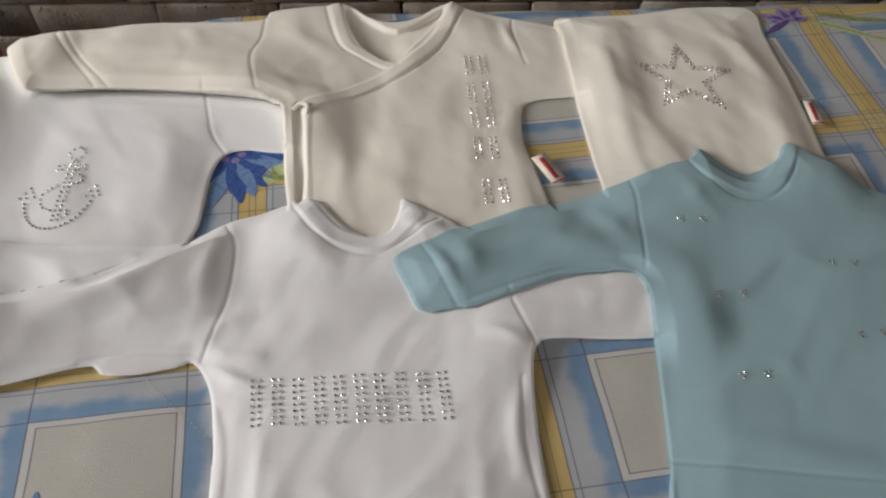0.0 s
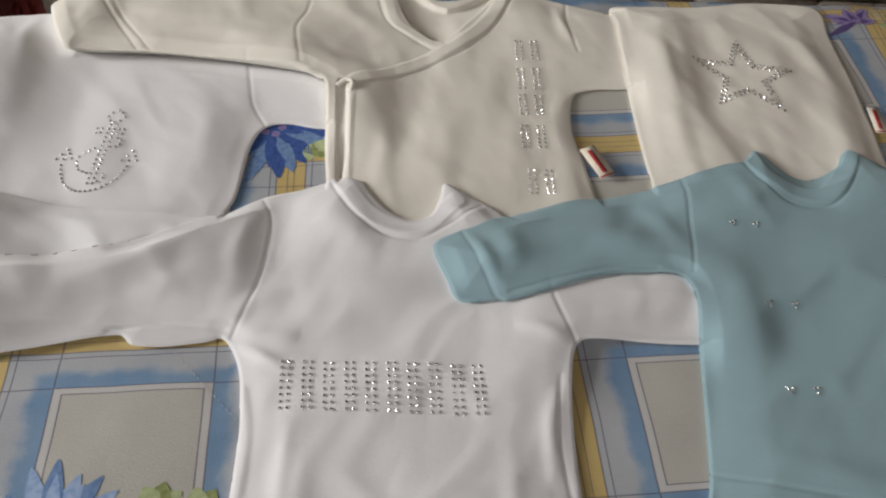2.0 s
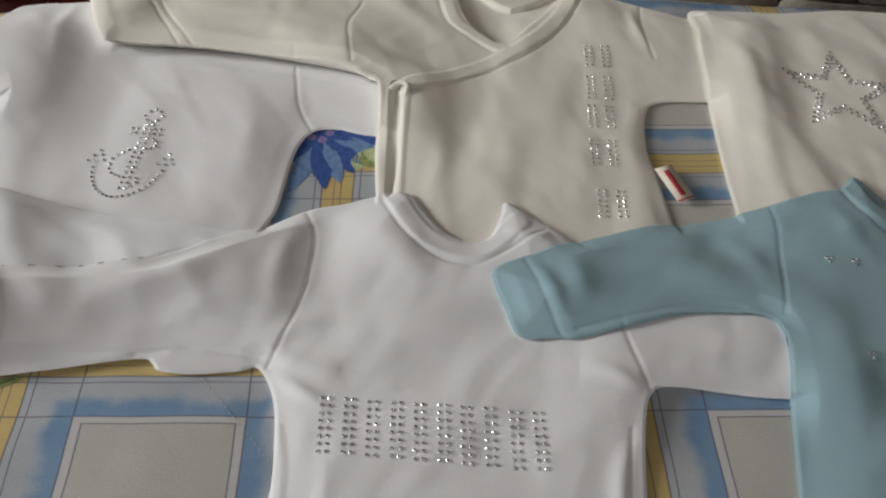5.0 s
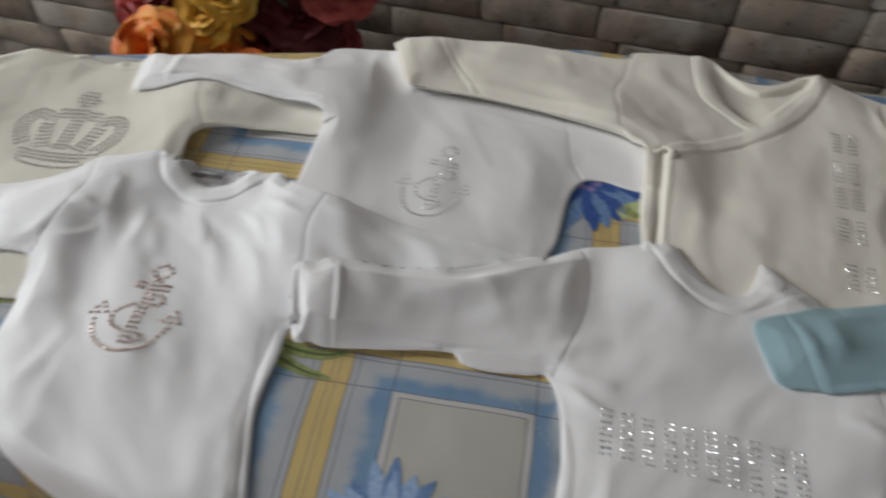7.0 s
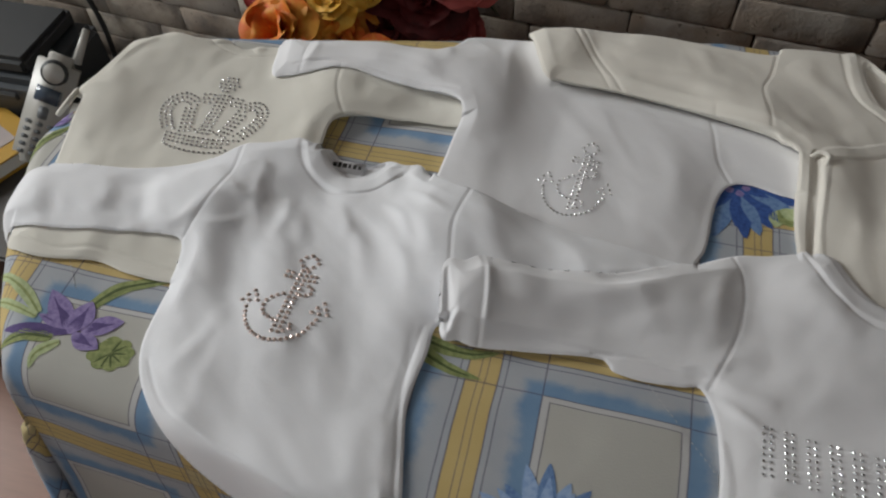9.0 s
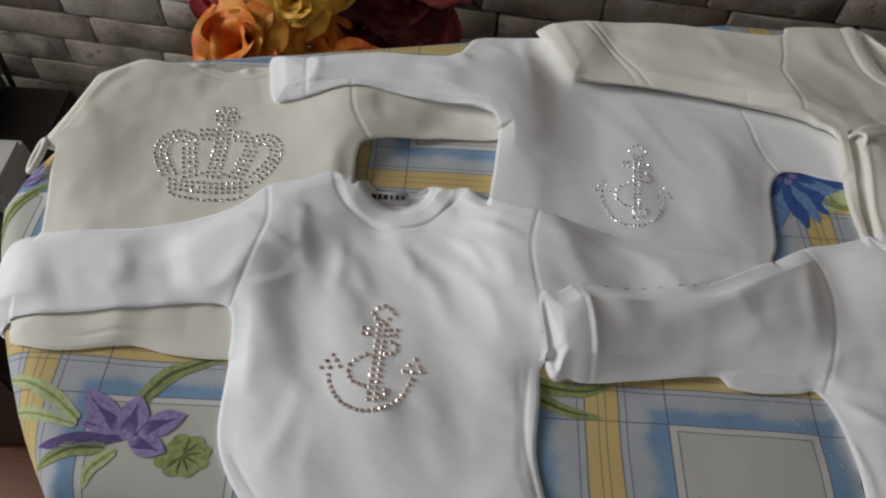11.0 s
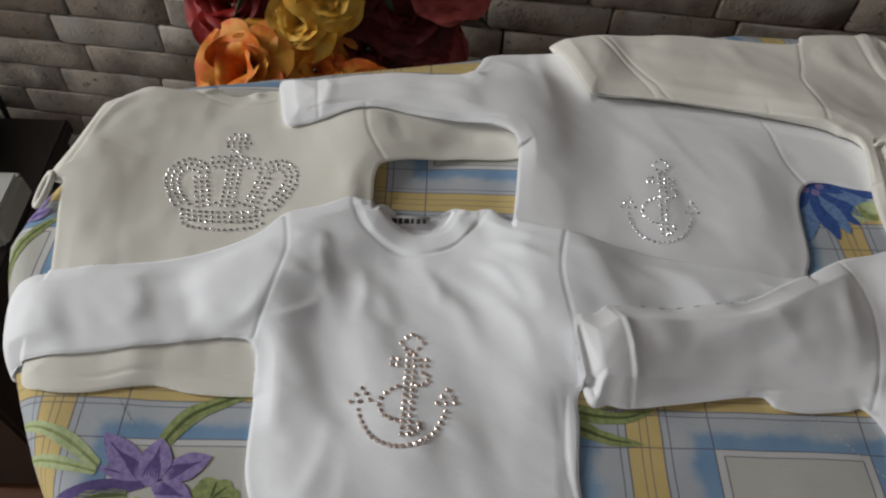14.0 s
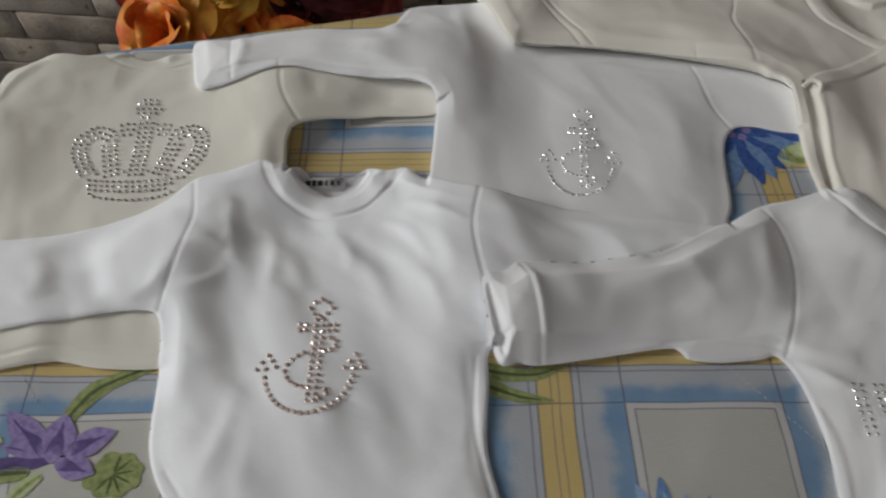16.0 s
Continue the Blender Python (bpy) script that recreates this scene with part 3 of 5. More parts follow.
def crown_spots():
    """A crown 1 wide at the top and 0.95 high, filled with rows of stones."""
    g = 0.047
    s = along_line([(-0.30, 0.05), (-0.22, 0.012), (0, -0.01), (0.22, 0.012), (0.30, 0.05)], g)
    for i, y in enumerate((0.095, 0.138, 0.182)):
        s += [(x, y - 0.03 * (1 - (x / 0.34) ** 2)) for x in np.arange(-0.315 - 0.01 * i, 0.32 + 0.01 * i, g)]
    s += band([(0, 0.22), (0, 0.45), (0, 0.72)], (-g, 0, g), g)
    for m in (-1, 1):
        s += band([(m * 0.335, 0.21), (m * 0.41, 0.32), (m * 0.465, 0.45), (m * 0.45, 0.57), (m * 0.36, 0.635), (m * 0.26, 0.60)], (-g, 0, g), g)
        s += band([(m * 0.18, 0.22), (m * 0.215, 0.36), (m * 0.25, 0.50), (m * 0.26, 0.60)], (-g, 0, g), g)
        s += band([(m * 0.27, 0.62), (m * 0.14, 0.66), (0, 0.64)], (-g, 0, g), g)
    for i, w in enumerate((0.04, 0.08, 0.09, 0.08, 0.045)):
        s += [(x, 0.77 + 0.042 * i) for x in np.arange(-w, w + 0.01, g)]
    s += [(-0.09, 0.25), (0.09, 0.25), (-0.09, 0.29), (0.09, 0.29)]
    return thin_out(s, g * 0.86)


def star_spots(gap):
    """A five-pointed star with an open middle; its own corners at radius 1."""
    corners = []
    for i in range(5):
        for r, o in ((1.0, 0.0), (0.42, 36.0)):
            a = radians(90 - 72 * i - o)
            corners.append((r * math.cos(a), r * math.sin(a)))
    s = []
    for f in (1.0, 0.81, 0.64):
        pts = [(x * f, y * f) for x, y in corners]
        for i in range(10):
            (x0, y0), (x1, y1) = pts[i], pts[(i + 1) % 10]
            n = max(2, int(math.hypot(x1 - x0, y1 - y0) / gap))
            s += [(x0 + (x1 - x0) * k / n, y0 + (y1 - y0) * k / n) for k in range(n)]
    return thin_out(s, gap * 0.72)


def bar_spots(cols, rows, gap):
    """Two plain upright bars of stones side by side."""
    return [(i * gap, j * gap) for i in range(cols) for j in range(rows) if i != cols // 2]

# ---- room ----
def slab(name, lo, hi, material, kind="structure", label="", category=""):
    bm = bmesh.new()
    box(bm, [h - l for l, h in zip(lo, hi)], [(h + l) / 2 for l, h in zip(lo, hi)])
    ob = part(name, bm, material)
    ob.data.polygons.foreach_set("use_smooth", [False] * len(ob.data.polygons))
    return tagged(ob, label or name.replace("_", " "), category, "", kind)


slab("floor", (-3.3, -3.0, -0.1), (2.9, 1.6, 0.0), FLOOR, label="red-brown wooden floor of the room", category="floor")
# ceiling out of view, added so that light bounces back down
slab("ceiling", (-3.3, -3.0, 2.6), (2.9, 1.6, 2.7), CEILING, label="unseen white painted ceiling, added to close the room", category="ceiling")


def wall_with_opening(name, x0, x1, w0, w1, s0, s1, place, label):
    """A plastered wall, 12 cm thick, along its own x axis, with an opening through it."""
    root = bmesh.new()
    for a, b, c, d in ((x0, w0, 0, 2.6), (w1, x1, 0, 2.6), (w0, w1, 0, s0), (w0, w1, s1, 2.6)):
        box(root, (b - a, 0.12, d - c), ((a + b) / 2, 0, (c + d) / 2))
    ob = part(name, root, PAINT)
    ob.data.polygons.foreach_set("use_smooth", [False] * len(ob.data.polygons))
    ob.matrix_world = place
    return tagged(ob, label, "wall", "", "structure")


# walls out of view, added to enclose the room and shape its bounced light
wall_with_opening("wall_west", -1.6, 3.0, -1.30, -0.40, 1.35, 2.5, pose(-3.0, 0, 0, 0, 0, -90), "unseen plain wall with an opening where an area light stands")
# this opening is made up, to go with the front fill lamp
wall_with_opening("wall_south", -3.3, 2.9, -0.5, 1.2, 1.1, 2.4, pose(0, -3.0, 0), "unseen plain wall with an opening where an area light stands")
slab("wall_east", (2.9, -3.0, 0), (3.0, 1.6, 2.6), PAINT, label="unseen painted wall, added to close the room", category="wall")

# the stone wall behind, turned a little from the cloth's pattern
WALL = pose(-0.1, 1.035, 0, 0, 0, -6.0)
bm = bmesh.new()
box(bm, (6.8, 0.12, 2.6), (-0.2, 0.066, 1.3))
stone_wall = part("wall_north", bm, MORTAR)
stone_wall.matrix_world = WALL
tagged(stone_wall, "wall faced with tumbled beige-brown stone bricks", "wall", "", "structure")

# ---- table and quilt ----
table = thing("table", (0.4, 0.57, 0), "wooden table hidden under the quilt", "table")
bm = bmesh.new()
box(bm, (1.5, 0.36, 0.03), (0.0, 0.02, 0.70), 0.006)
part("tabletop", bm, TABLE_WOOD, table)
for x in (-0.68, 0.68):
    for y in (-0.12, 0.16):
        bm = bmesh.new()
        box(bm, (0.05, 0.05, 0.685), (x, y, 0.3425), 0.005)
        part("leg", bm, TABLE_WOOD, table)


def quilt():
    step = 0.006
    s, t = np.meshgrid(np.arange(-0.74, 1.20, step), np.arange(0.08, 0.98, step), indexing="ij")
    x, y, z = drape(s, t)
    out = np.clip((outside(s, t) - 0.02) / 0.08, 0, 1)
    z = z + sag(s, t) * (1 - out)
    wave = 0.007 * out * soft_noise(s, t, 0.09, 21) * np.clip(out, 0, 1)
    x, y = x + wave * 0.7, y + wave * 0.7
    nu, nv = s.shape
    a = (np.arange(nu - 1)[:, None] * nv + np.arange(nv - 1)[None]).ravel()
    faces = np.stack([a, a + nv, a + nv + 1, a + 1], 1)
    me = bpy.data.meshes.new("quilt")
    me.from_pydata(np.stack([x.ravel(), y.ravel(), z.ravel()], 1).tolist(), [], faces.tolist())
    me.update()
    uv = me.uv_layers.new(name="UVMap")
    st = np.stack([s.ravel(), t.ravel()], 1)[faces.ravel()]
    uv.data.foreach_set("uv", st.ravel())
    ob = mesh_part("quilt", me, QUILT)
    mod = ob.modifiers.new("thickness", "SOLIDIFY")
    mod.thickness, mod.offset = 0.006, -1
    return tagged(ob, "quilted cotton spread with blue and yellow checks and flowers", "quilt")


quilt_ob = quilt()


def printed(name, pts, material, lift=0.00035, label=""):
    """A printed shape that lies on the quilt."""
    l = curve_line(pts, 6, True)
    lo, hi = l.min(0), l.max(0)
    step = 0.0009 if name == "printed_vein" else 0.002
    px, py = np.meshgrid(np.arange(lo[0] - step, hi[0] + 2 * step, step), np.arange(lo[1] - step, hi[1] + 2 * step, step), indexing="ij")
    mask = inside(px, py, l)
    _, qx, qy, _ = nearest(px, py, l, True)
    s, t = np.where(mask, px, qx), np.where(mask, py, qy)
    x, y, z = drape(s, t)
    out = np.clip((outside(s, t) - 0.02) / 0.08, 0, 1)
    lift = 0.00035 + 0.14 * max(lift - 0.0005, 0)
    z = z + sag(s, t) * (1 - out) + lift
    wave = 0.007 * out * soft_noise(s, t, 0.09, 21) * out
    x, y = x + wave * 0.7 - 0.5 * lift * out, y + wave * 0.7 - lift * out
    cells = (mask[:-1, :-1].astype(int) + mask[1:, :-1] + mask[1:, 1:] + mask[:-1, 1:]) >= 1
    return field_mesh(name, cells, x, y, z, z, material, quilt_ob, label)


def petal_shape(at, angle, length, width, bend=0.0):
    c, s = math.cos(radians(angle)), math.sin(radians(angle))
    pts = [(0, 0), (0.25, 0.38), (0.6, 0.5), (0.86, 0.24), (0.985, 0.02), (1.0, 0.0), (0.985, -0.02), (0.85, -0.25), (0.55, -0.5), (0.25, -0.36)]
    out = []
    for a, b in pts:
        x, y = a * length, b * width + bend * a * a * length
        out.append((at[0] + c * x - s * y, at[1] + s * x + c * y))
    return out


def strip_shape(pts, width):
    """A long leaf along a line, pointed at its end."""
    l = curve_line(pts, 3)
    n = len(l)
    left, right = [], []
    for i, p in enumerate(l):
        d = l[min(i + 1, n - 1)] - l[max(i - 1, 0)]
        d = d / (np.hypot(*d) + 1e-9)
        f = i / (n - 1)
        w = width * (0.45 + 0.55 * math.sin(math.pi * min(f * 1.3, 1)) if f < 0.6 else 1.0) * (1 - f ** 3) * 0.5
        left.append((p[0] - d[1] * w, p[1] + d[0] * w))
        right.append((p[0] + d[1] * w, p[1] - d[0] * w))
    return left + right[::-1]


def leaf(pts, width, material=None, lift=0.0006):
    printed("printed_leaf", strip_shape(pts, width), material or PRINT_GREEN, lift)
    printed("printed_vein", strip_shape(pts[:-1] + [tuple(np.array(pts[-1]) * 0.8 + np.array(pts[-2]) * 0.2)], width * 0.22), PRINT_GREEN if material else PRINT_DARK_GREEN, lift + 0.001)


def cornflower(at, size, turn=0.0, seed=1, spread=360, deep=False):
    """Radiating narrow petals in three blues."""
    r = random.Random(seed)
    for layer, (n, l, w) in enumerate(((17, 1.0, 0.25), (15, 0.80, 0.18), (9, 0.52, 0.12))):
        for i in range(n):
            a = turn + spread * (i + 0.5) / n - spread / 2 + r.uniform(-8, 8)
            tone = ((PRINT_DEEP, PRINT_BLUE, PRINT_DEEP) if deep else (PRINT_BLUE, PRINT_SKY, PRINT_SKY))[(layer + i % 2) % 3]
            printed("printed_petal", petal_shape(at, a, size * l * r.uniform(0.85, 1.1), size * w), tone, 0.0005 + 0.0002 * layer + 0.00008 * (i % 3))
    for i in range(5):
        a = 72 * i
        printed("printed_flower_heart", petal_shape((at[0] + 0.06 * size * math.cos(radians(a)), at[1] + 0.06 * size * math.sin(radians(a))), a, size * 0.13, size * 0.12), PRINT_VIOLET, 0.0014)


def toward(base, tip, width, material, lift, bend=0.0, veins=5):
    """A printed pointed petal from its base to its tip, with fine drawn veins."""
    dx, dy = tip[0] - base[0], tip[1] - base[1]
    length, ang = math.hypot(dx, dy), math.degrees(math.atan2(dy, dx))
    printed("printed_petal", petal_shape(base, ang, length, width, bend), material, lift)
    c, n = math.cos(radians(ang)), math.sin(radians(ang))
    for i in range(veins):
        off = (i - (veins - 1) / 2) / veins
        at = (base[0] + 0.14 * dx - off * 0.62 * width * n, base[1] + 0.14 * dy + off * 0.62 * width * c)
        reach = length * (0.80 - 0.9 * abs(off))
        printed("printed_vein", petal_shape(at, ang - 26 * off, reach, 0.0016, bend), PRINT_VEIN, lift + 0.0004)


def iris(at, size, turn=0.0):
    """An iris: three broad upright petals, two drooping ones and narrow ones behind."""
    c, n = math.cos(radians(turn)), math.sin(radians(turn))

    def spot(x, y):
        return at[0] + size * (c * x - n * y), at[1] + size * (n * x + c * y)

    shapes = (((0.05, -0.10), (-1.30, -0.24), 0.26, PRINT_VEIN, 0.05), ((0.00, -0.02), (-0.75, 0.10), 0.22, PRINT_VIOLET, 0.0),
              ((0.02, -0.05), (-0.88, 0.52), 0.40, PRINT_VIOLET, -0.12), ((0.10, 0.0), (0.82, 0.24), 0.40, PRINT_VIOLET, 0.10),
              ((0.05, -0.12), (0.62, -0.36), 0.34, PRINT_VIOLET, 0.10), ((0.0, -0.15), (0.06, 0.58), 0.46, PRINT_VIOLET, 0.05))
    for i, (base, tip, width, mat, bend) in enumerate(shapes):
        toward(spot(*base), spot(*tip), size * width, mat, 0.0006 + 0.0009 * i, bend, 3 if width < 0.3 else 6)


def lobed_leaf(at, size, turn):
    """A round leaf with a scalloped rim and veins from its stalk."""
    pts = []
    for i in range(36):
        a = radians(turn - 150 + 300 * i / 35)
        r = size * (0.86 + 0.14 * abs(math.sin(i * math.pi / 5)))
        pts.append((at[0] + r * math.cos(a), at[1] + 0.8 * r * math.sin(a)))
    printed("printed_leaf", pts, PRINT_GREEN, 0.0008)
    for i in range(7):
        a = turn - 105 + 35 * i
        printed("printed_vein", petal_shape(at, a, size * 0.72, 0.0016), PRINT_DARK_GREEN, 0.0016)


def round_leaf(at, size, turn):
    for i in range(3):
        printed("printed_leaf", petal_shape(at, turn + 40 * (i - 1), size, size * 0.7), (PRINT_PALE, PRINT_GREEN, PRINT_PALE)[i], 0.0007 + 0.0001 * i)


# iris spray by the near corner
leaf([(-0.320, 0.438), (-0.305, 0.462), (-0.285, 0.474), (-0.250, 0.488)], 0.0135)
leaf([(-0.352, 0.430), (-0.375, 0.446), (-0.398, 0.455), (-0.430, 0.458)], 0.011, PRINT_PALE)
leaf([(-0.352, 0.426), (-0.380, 0.432), (-0.402, 0.434), (-0.428, 0.430)], 0.009, PRINT_PALE)
lobed_leaf((-0.279, 0.410), 0.0185, -25)
leaf([(-0.330, 0.412), (-0.350, 0.410), (-0.378, 0.396)], 0.012)
leaf([(-0.322, 0.410), (-0.335, 0.398), (-0.338, 0.385)], 0.010, PRINT_PALE)
iris((-0.318, 0.424), 0.044)
# iris and long leaves at the far left side
iris((-0.468, 0.625), 0.036, 40)
leaf([(-0.470, 0.560), (-0.462, 0.590), (-0.448, 0.612), (-0.436, 0.625)], 0.012)
leaf([(-0.485, 0.565), (-0.482, 0.59), (-0.468, 0.61)], 0.008, PRINT_PALE)
# cornflowers
cornflower((0.166, 0.682), 0.060, -90, 2, 350, True)
round_leaf((0.200, 0.662), 0.02, -60)
cornflower((0.052, 0.350), 0.050, 90, 3, 330)
round_leaf((0.112, 0.366), 0.018, 80)
round_leaf((0.137, 0.362), 0.018, 60)
# green blades beside the white body
leaf([(-0.075, 0.482), (-0.045, 0.472), (-0.02, 0.470), (0.002, 0.476)], 0.012)
leaf([(-0.080, 0.474), (-0.050, 0.462), (-0.030, 0.455), (-0.008, 0.452)], 0.012)
# spray at the far right
iris((0.735, 0.808), 0.03, 20)
leaf([(0.76, 0.800), (0.79, 0.785), (0.82, 0.765), (0.86, 0.755)], 0.010, PRINT_PALE)
leaf([(0.77, 0.812), (0.81, 0.800), (0.86, 0.790)], 0.009, PRINT_GREEN)


def stitch_row(a, b):
    """A row of small white quilting stitches."""
    bm = bmesh.new()
    n = int(math.hypot(b[0] - a[0], b[1] - a[1]) / 0.0042)
    ang = math.atan2(b[1] - a[1], b[0] - a[0])
    for i in range(n):
        f = i / n
        s, t = a[0] + (b[0] - a[0]) * f, a[1] + (b[1] - a[1]) * f
        box(bm, (0.0022, 0.00035, 0.0002), (s, t, TOP + float(sag(np.array(s), np.array(t))) + 0.0002), 0, Matrix.Rotation(ang, 4, "Z"))
    part("quilting_stitch", bm, THREAD, quilt_ob)


for a, b in (((0.105, 0.478), (0.160, 0.415)), ((-0.36, 0.486), (-0.335, 0.455)), ((0.70, 0.70), (0.75, 0.64))):
    stitch_row(a, b)

# ---- clothes, from the lowest up ----
NECK = "ribbed neck band"
crown_shirt = garment(
    "baby_shirt", "cream cotton baby shirt with a silver rhinestone crown", "baby shirt",
    [(-.372, .757), (-.395, .757), (-.418, .752), (-.437, .738), (-.442, .712), (-.446, .682), (-.450, .662), (-.444, .648), (-.435, .648), (-.431, .62),
     (-.425, .574), (-.419, .53), (-.420, .488), (-.400, .478), (-.374, .477), (-.333, .484), (-.303, .479), (-.262, .478), (-.20, .485), (-.192, .56), (-.195, .64),
     (-.195, .669), (-.183, .685), (-.13, .695), (-.07, .704), (-.06, .77), (-.12, .785), (-.20, .788), (-.289, .772), (-.299, .769), (-.307, .768), (-.320, .760), (-.331, .762), (-.342, .768), (-.356, .762)],
    IVORY,
    parts=(("sleeve", [(-.21, .80), (-.208, .728), (-.194, .693), (-.18, .67), (0, .67), (0, .80)], ""),
           ("sleeve", [(-.50, .77), (-.424, .77), (-.416, .74), (-.435, .68), (-.43, .65), (-.50, .60)], ""),
           ("collar", [(-.37, .78), (-.345, .753), (-.31, .747), (-.285, .757), (-.28, .79)], NECK),
           ("hem", [(-.45, .47), (-.45, .489), (-.19, .489), (-.19, .47)], "")),
    seams=([(-.208, .745), (-.204, .715), (-.194, .693), (-.185, .680)], [(-.422, .757), (-.414, .742), (-.425, .71), (-.436, .665)],
           [(-.366, .769), (-.345, .753), (-.31, .747), (-.285, .757)], [(-.42, .494), (-.374, .487), (-.333, .494), (-.262, .488)]),
    folds=(([(-.40, .75), (-.42, .72), (-.432, .69)], .006, .004), ([(-.34, .478), (-.345, .50), (-.34, .52)], .016, .005), ([(-.35, .768), (-.345, .757)], .008, .004),
           ([(-.30, .772), (-.31, .758)], .007, .005)),
    hidden=([(-.270, .44), (-.268, .59), (-.22, .625), (-.14, .625), (-.14, .44)],),
    lifts=(([(-.40, .75), (-.435, .70), (-.437, .65)], .055, .015), ([(-.205, .725), (-.192, .685)], .05, .011)), seed=11, angle=70, wrinkle=0.8)
set_stones(crown_shirt, placed(crown_spots(), (-.3080, .6115), (.100, .002), (-.003, .106)), STONE_MESH)

ring = [(-.449 + .007 * math.cos(a), .642 + .0165 * math.sin(a) - .003 * math.cos(a), .762 + .007 * math.cos(a)) for a in np.linspace(0, 2 * math.pi, 13)]
tube("sleeve_end", ring, .0026, IVORY, crown_shirt, "rolled cuff of the tucked sleeve").data.transform(Matrix.Translation(-crown_shirt.location))

silver_anchor_shirt = garment(
    "baby_shirt", "white cotton long-sleeved baby shirt with a silver rhinestone anchor", "baby shirt",
    [(-.288, .786), (-.283, .755), (-.274, .722), (-.258, .722), (-.245, .725), (-.204, .737), (-.151, .730), (-.10, .723), (-.081, .707), (-.082, .666), (-.088, .60),
     (-.085, .50), (.02, .49), (.13, .50), (.133, .578), (.142, .605), (.149, .657), (.160, .680), (.178, .684), (.207, .676), (.24, .68), (.24, .76), (.14, .82),
     (.02, .842), (-.056, .838), (-.098, .833), (-.108, .815), (-.119, .798), (-.15, .798), (-.192, .800), (-.245, .788), (-.265, .790)],
    GREYER_WHITE,
    parts=(("sleeve", [(-.30, .81), (-.112, .81), (-.083, .71), (-.10, .70), (-.30, .70)], ""), ("cuff", [(-.30, .81), (-.256, .80), (-.246, .71), (-.30, .70)], ""),
           ("sleeve", [(.141, .76), (.148, .708), (.159, .675), (.26, .65), (.26, .78)], "")),
    seams=([(.141, .760), (.145, .73), (.149, .705), (.160, .682)], [(-.255, .789), (-.250, .755), (-.246, .724)], [(-.254, .735), (-.204, .744), (-.151, .737), (-.09, .728)]),
    folds=(([(-.10, .83), (-.115, .80), (-.105, .76)], .010, .006), ([(-.18, .78), (-.14, .765), (-.10, .735)], .010, .003), ([(-.19, .755), (-.14, .750), (-.095, .725)], .007, .003),
           ([(-.055, .838), (-.055, .80), (-.045, .74)], .007, .003), ([(.10, .74), (.11, .70), (.12, .62)], .012, .003),
           ([(-.252, .785), (-.24, .76), (-.245, .73)], .006, .004)),
    hidden=([(-.14, .595), (.13, .565), (.15, .44), (-.14, .44)], [(-.01, .765), (.19, .73), (.30, .68), (.30, .90), (-.03, .90)]),
    lifts=(([(-.10, .76), (-.08, .705), (-.078, .68)], .05, .012),), seed=32, angle=95, wrinkle=0.7)
set_stones(silver_anchor_shirt, placed(anchor_spots(0.056), (.0245, .612), (.0665, -.004), (.0105, .086)), STONE_SMALL)

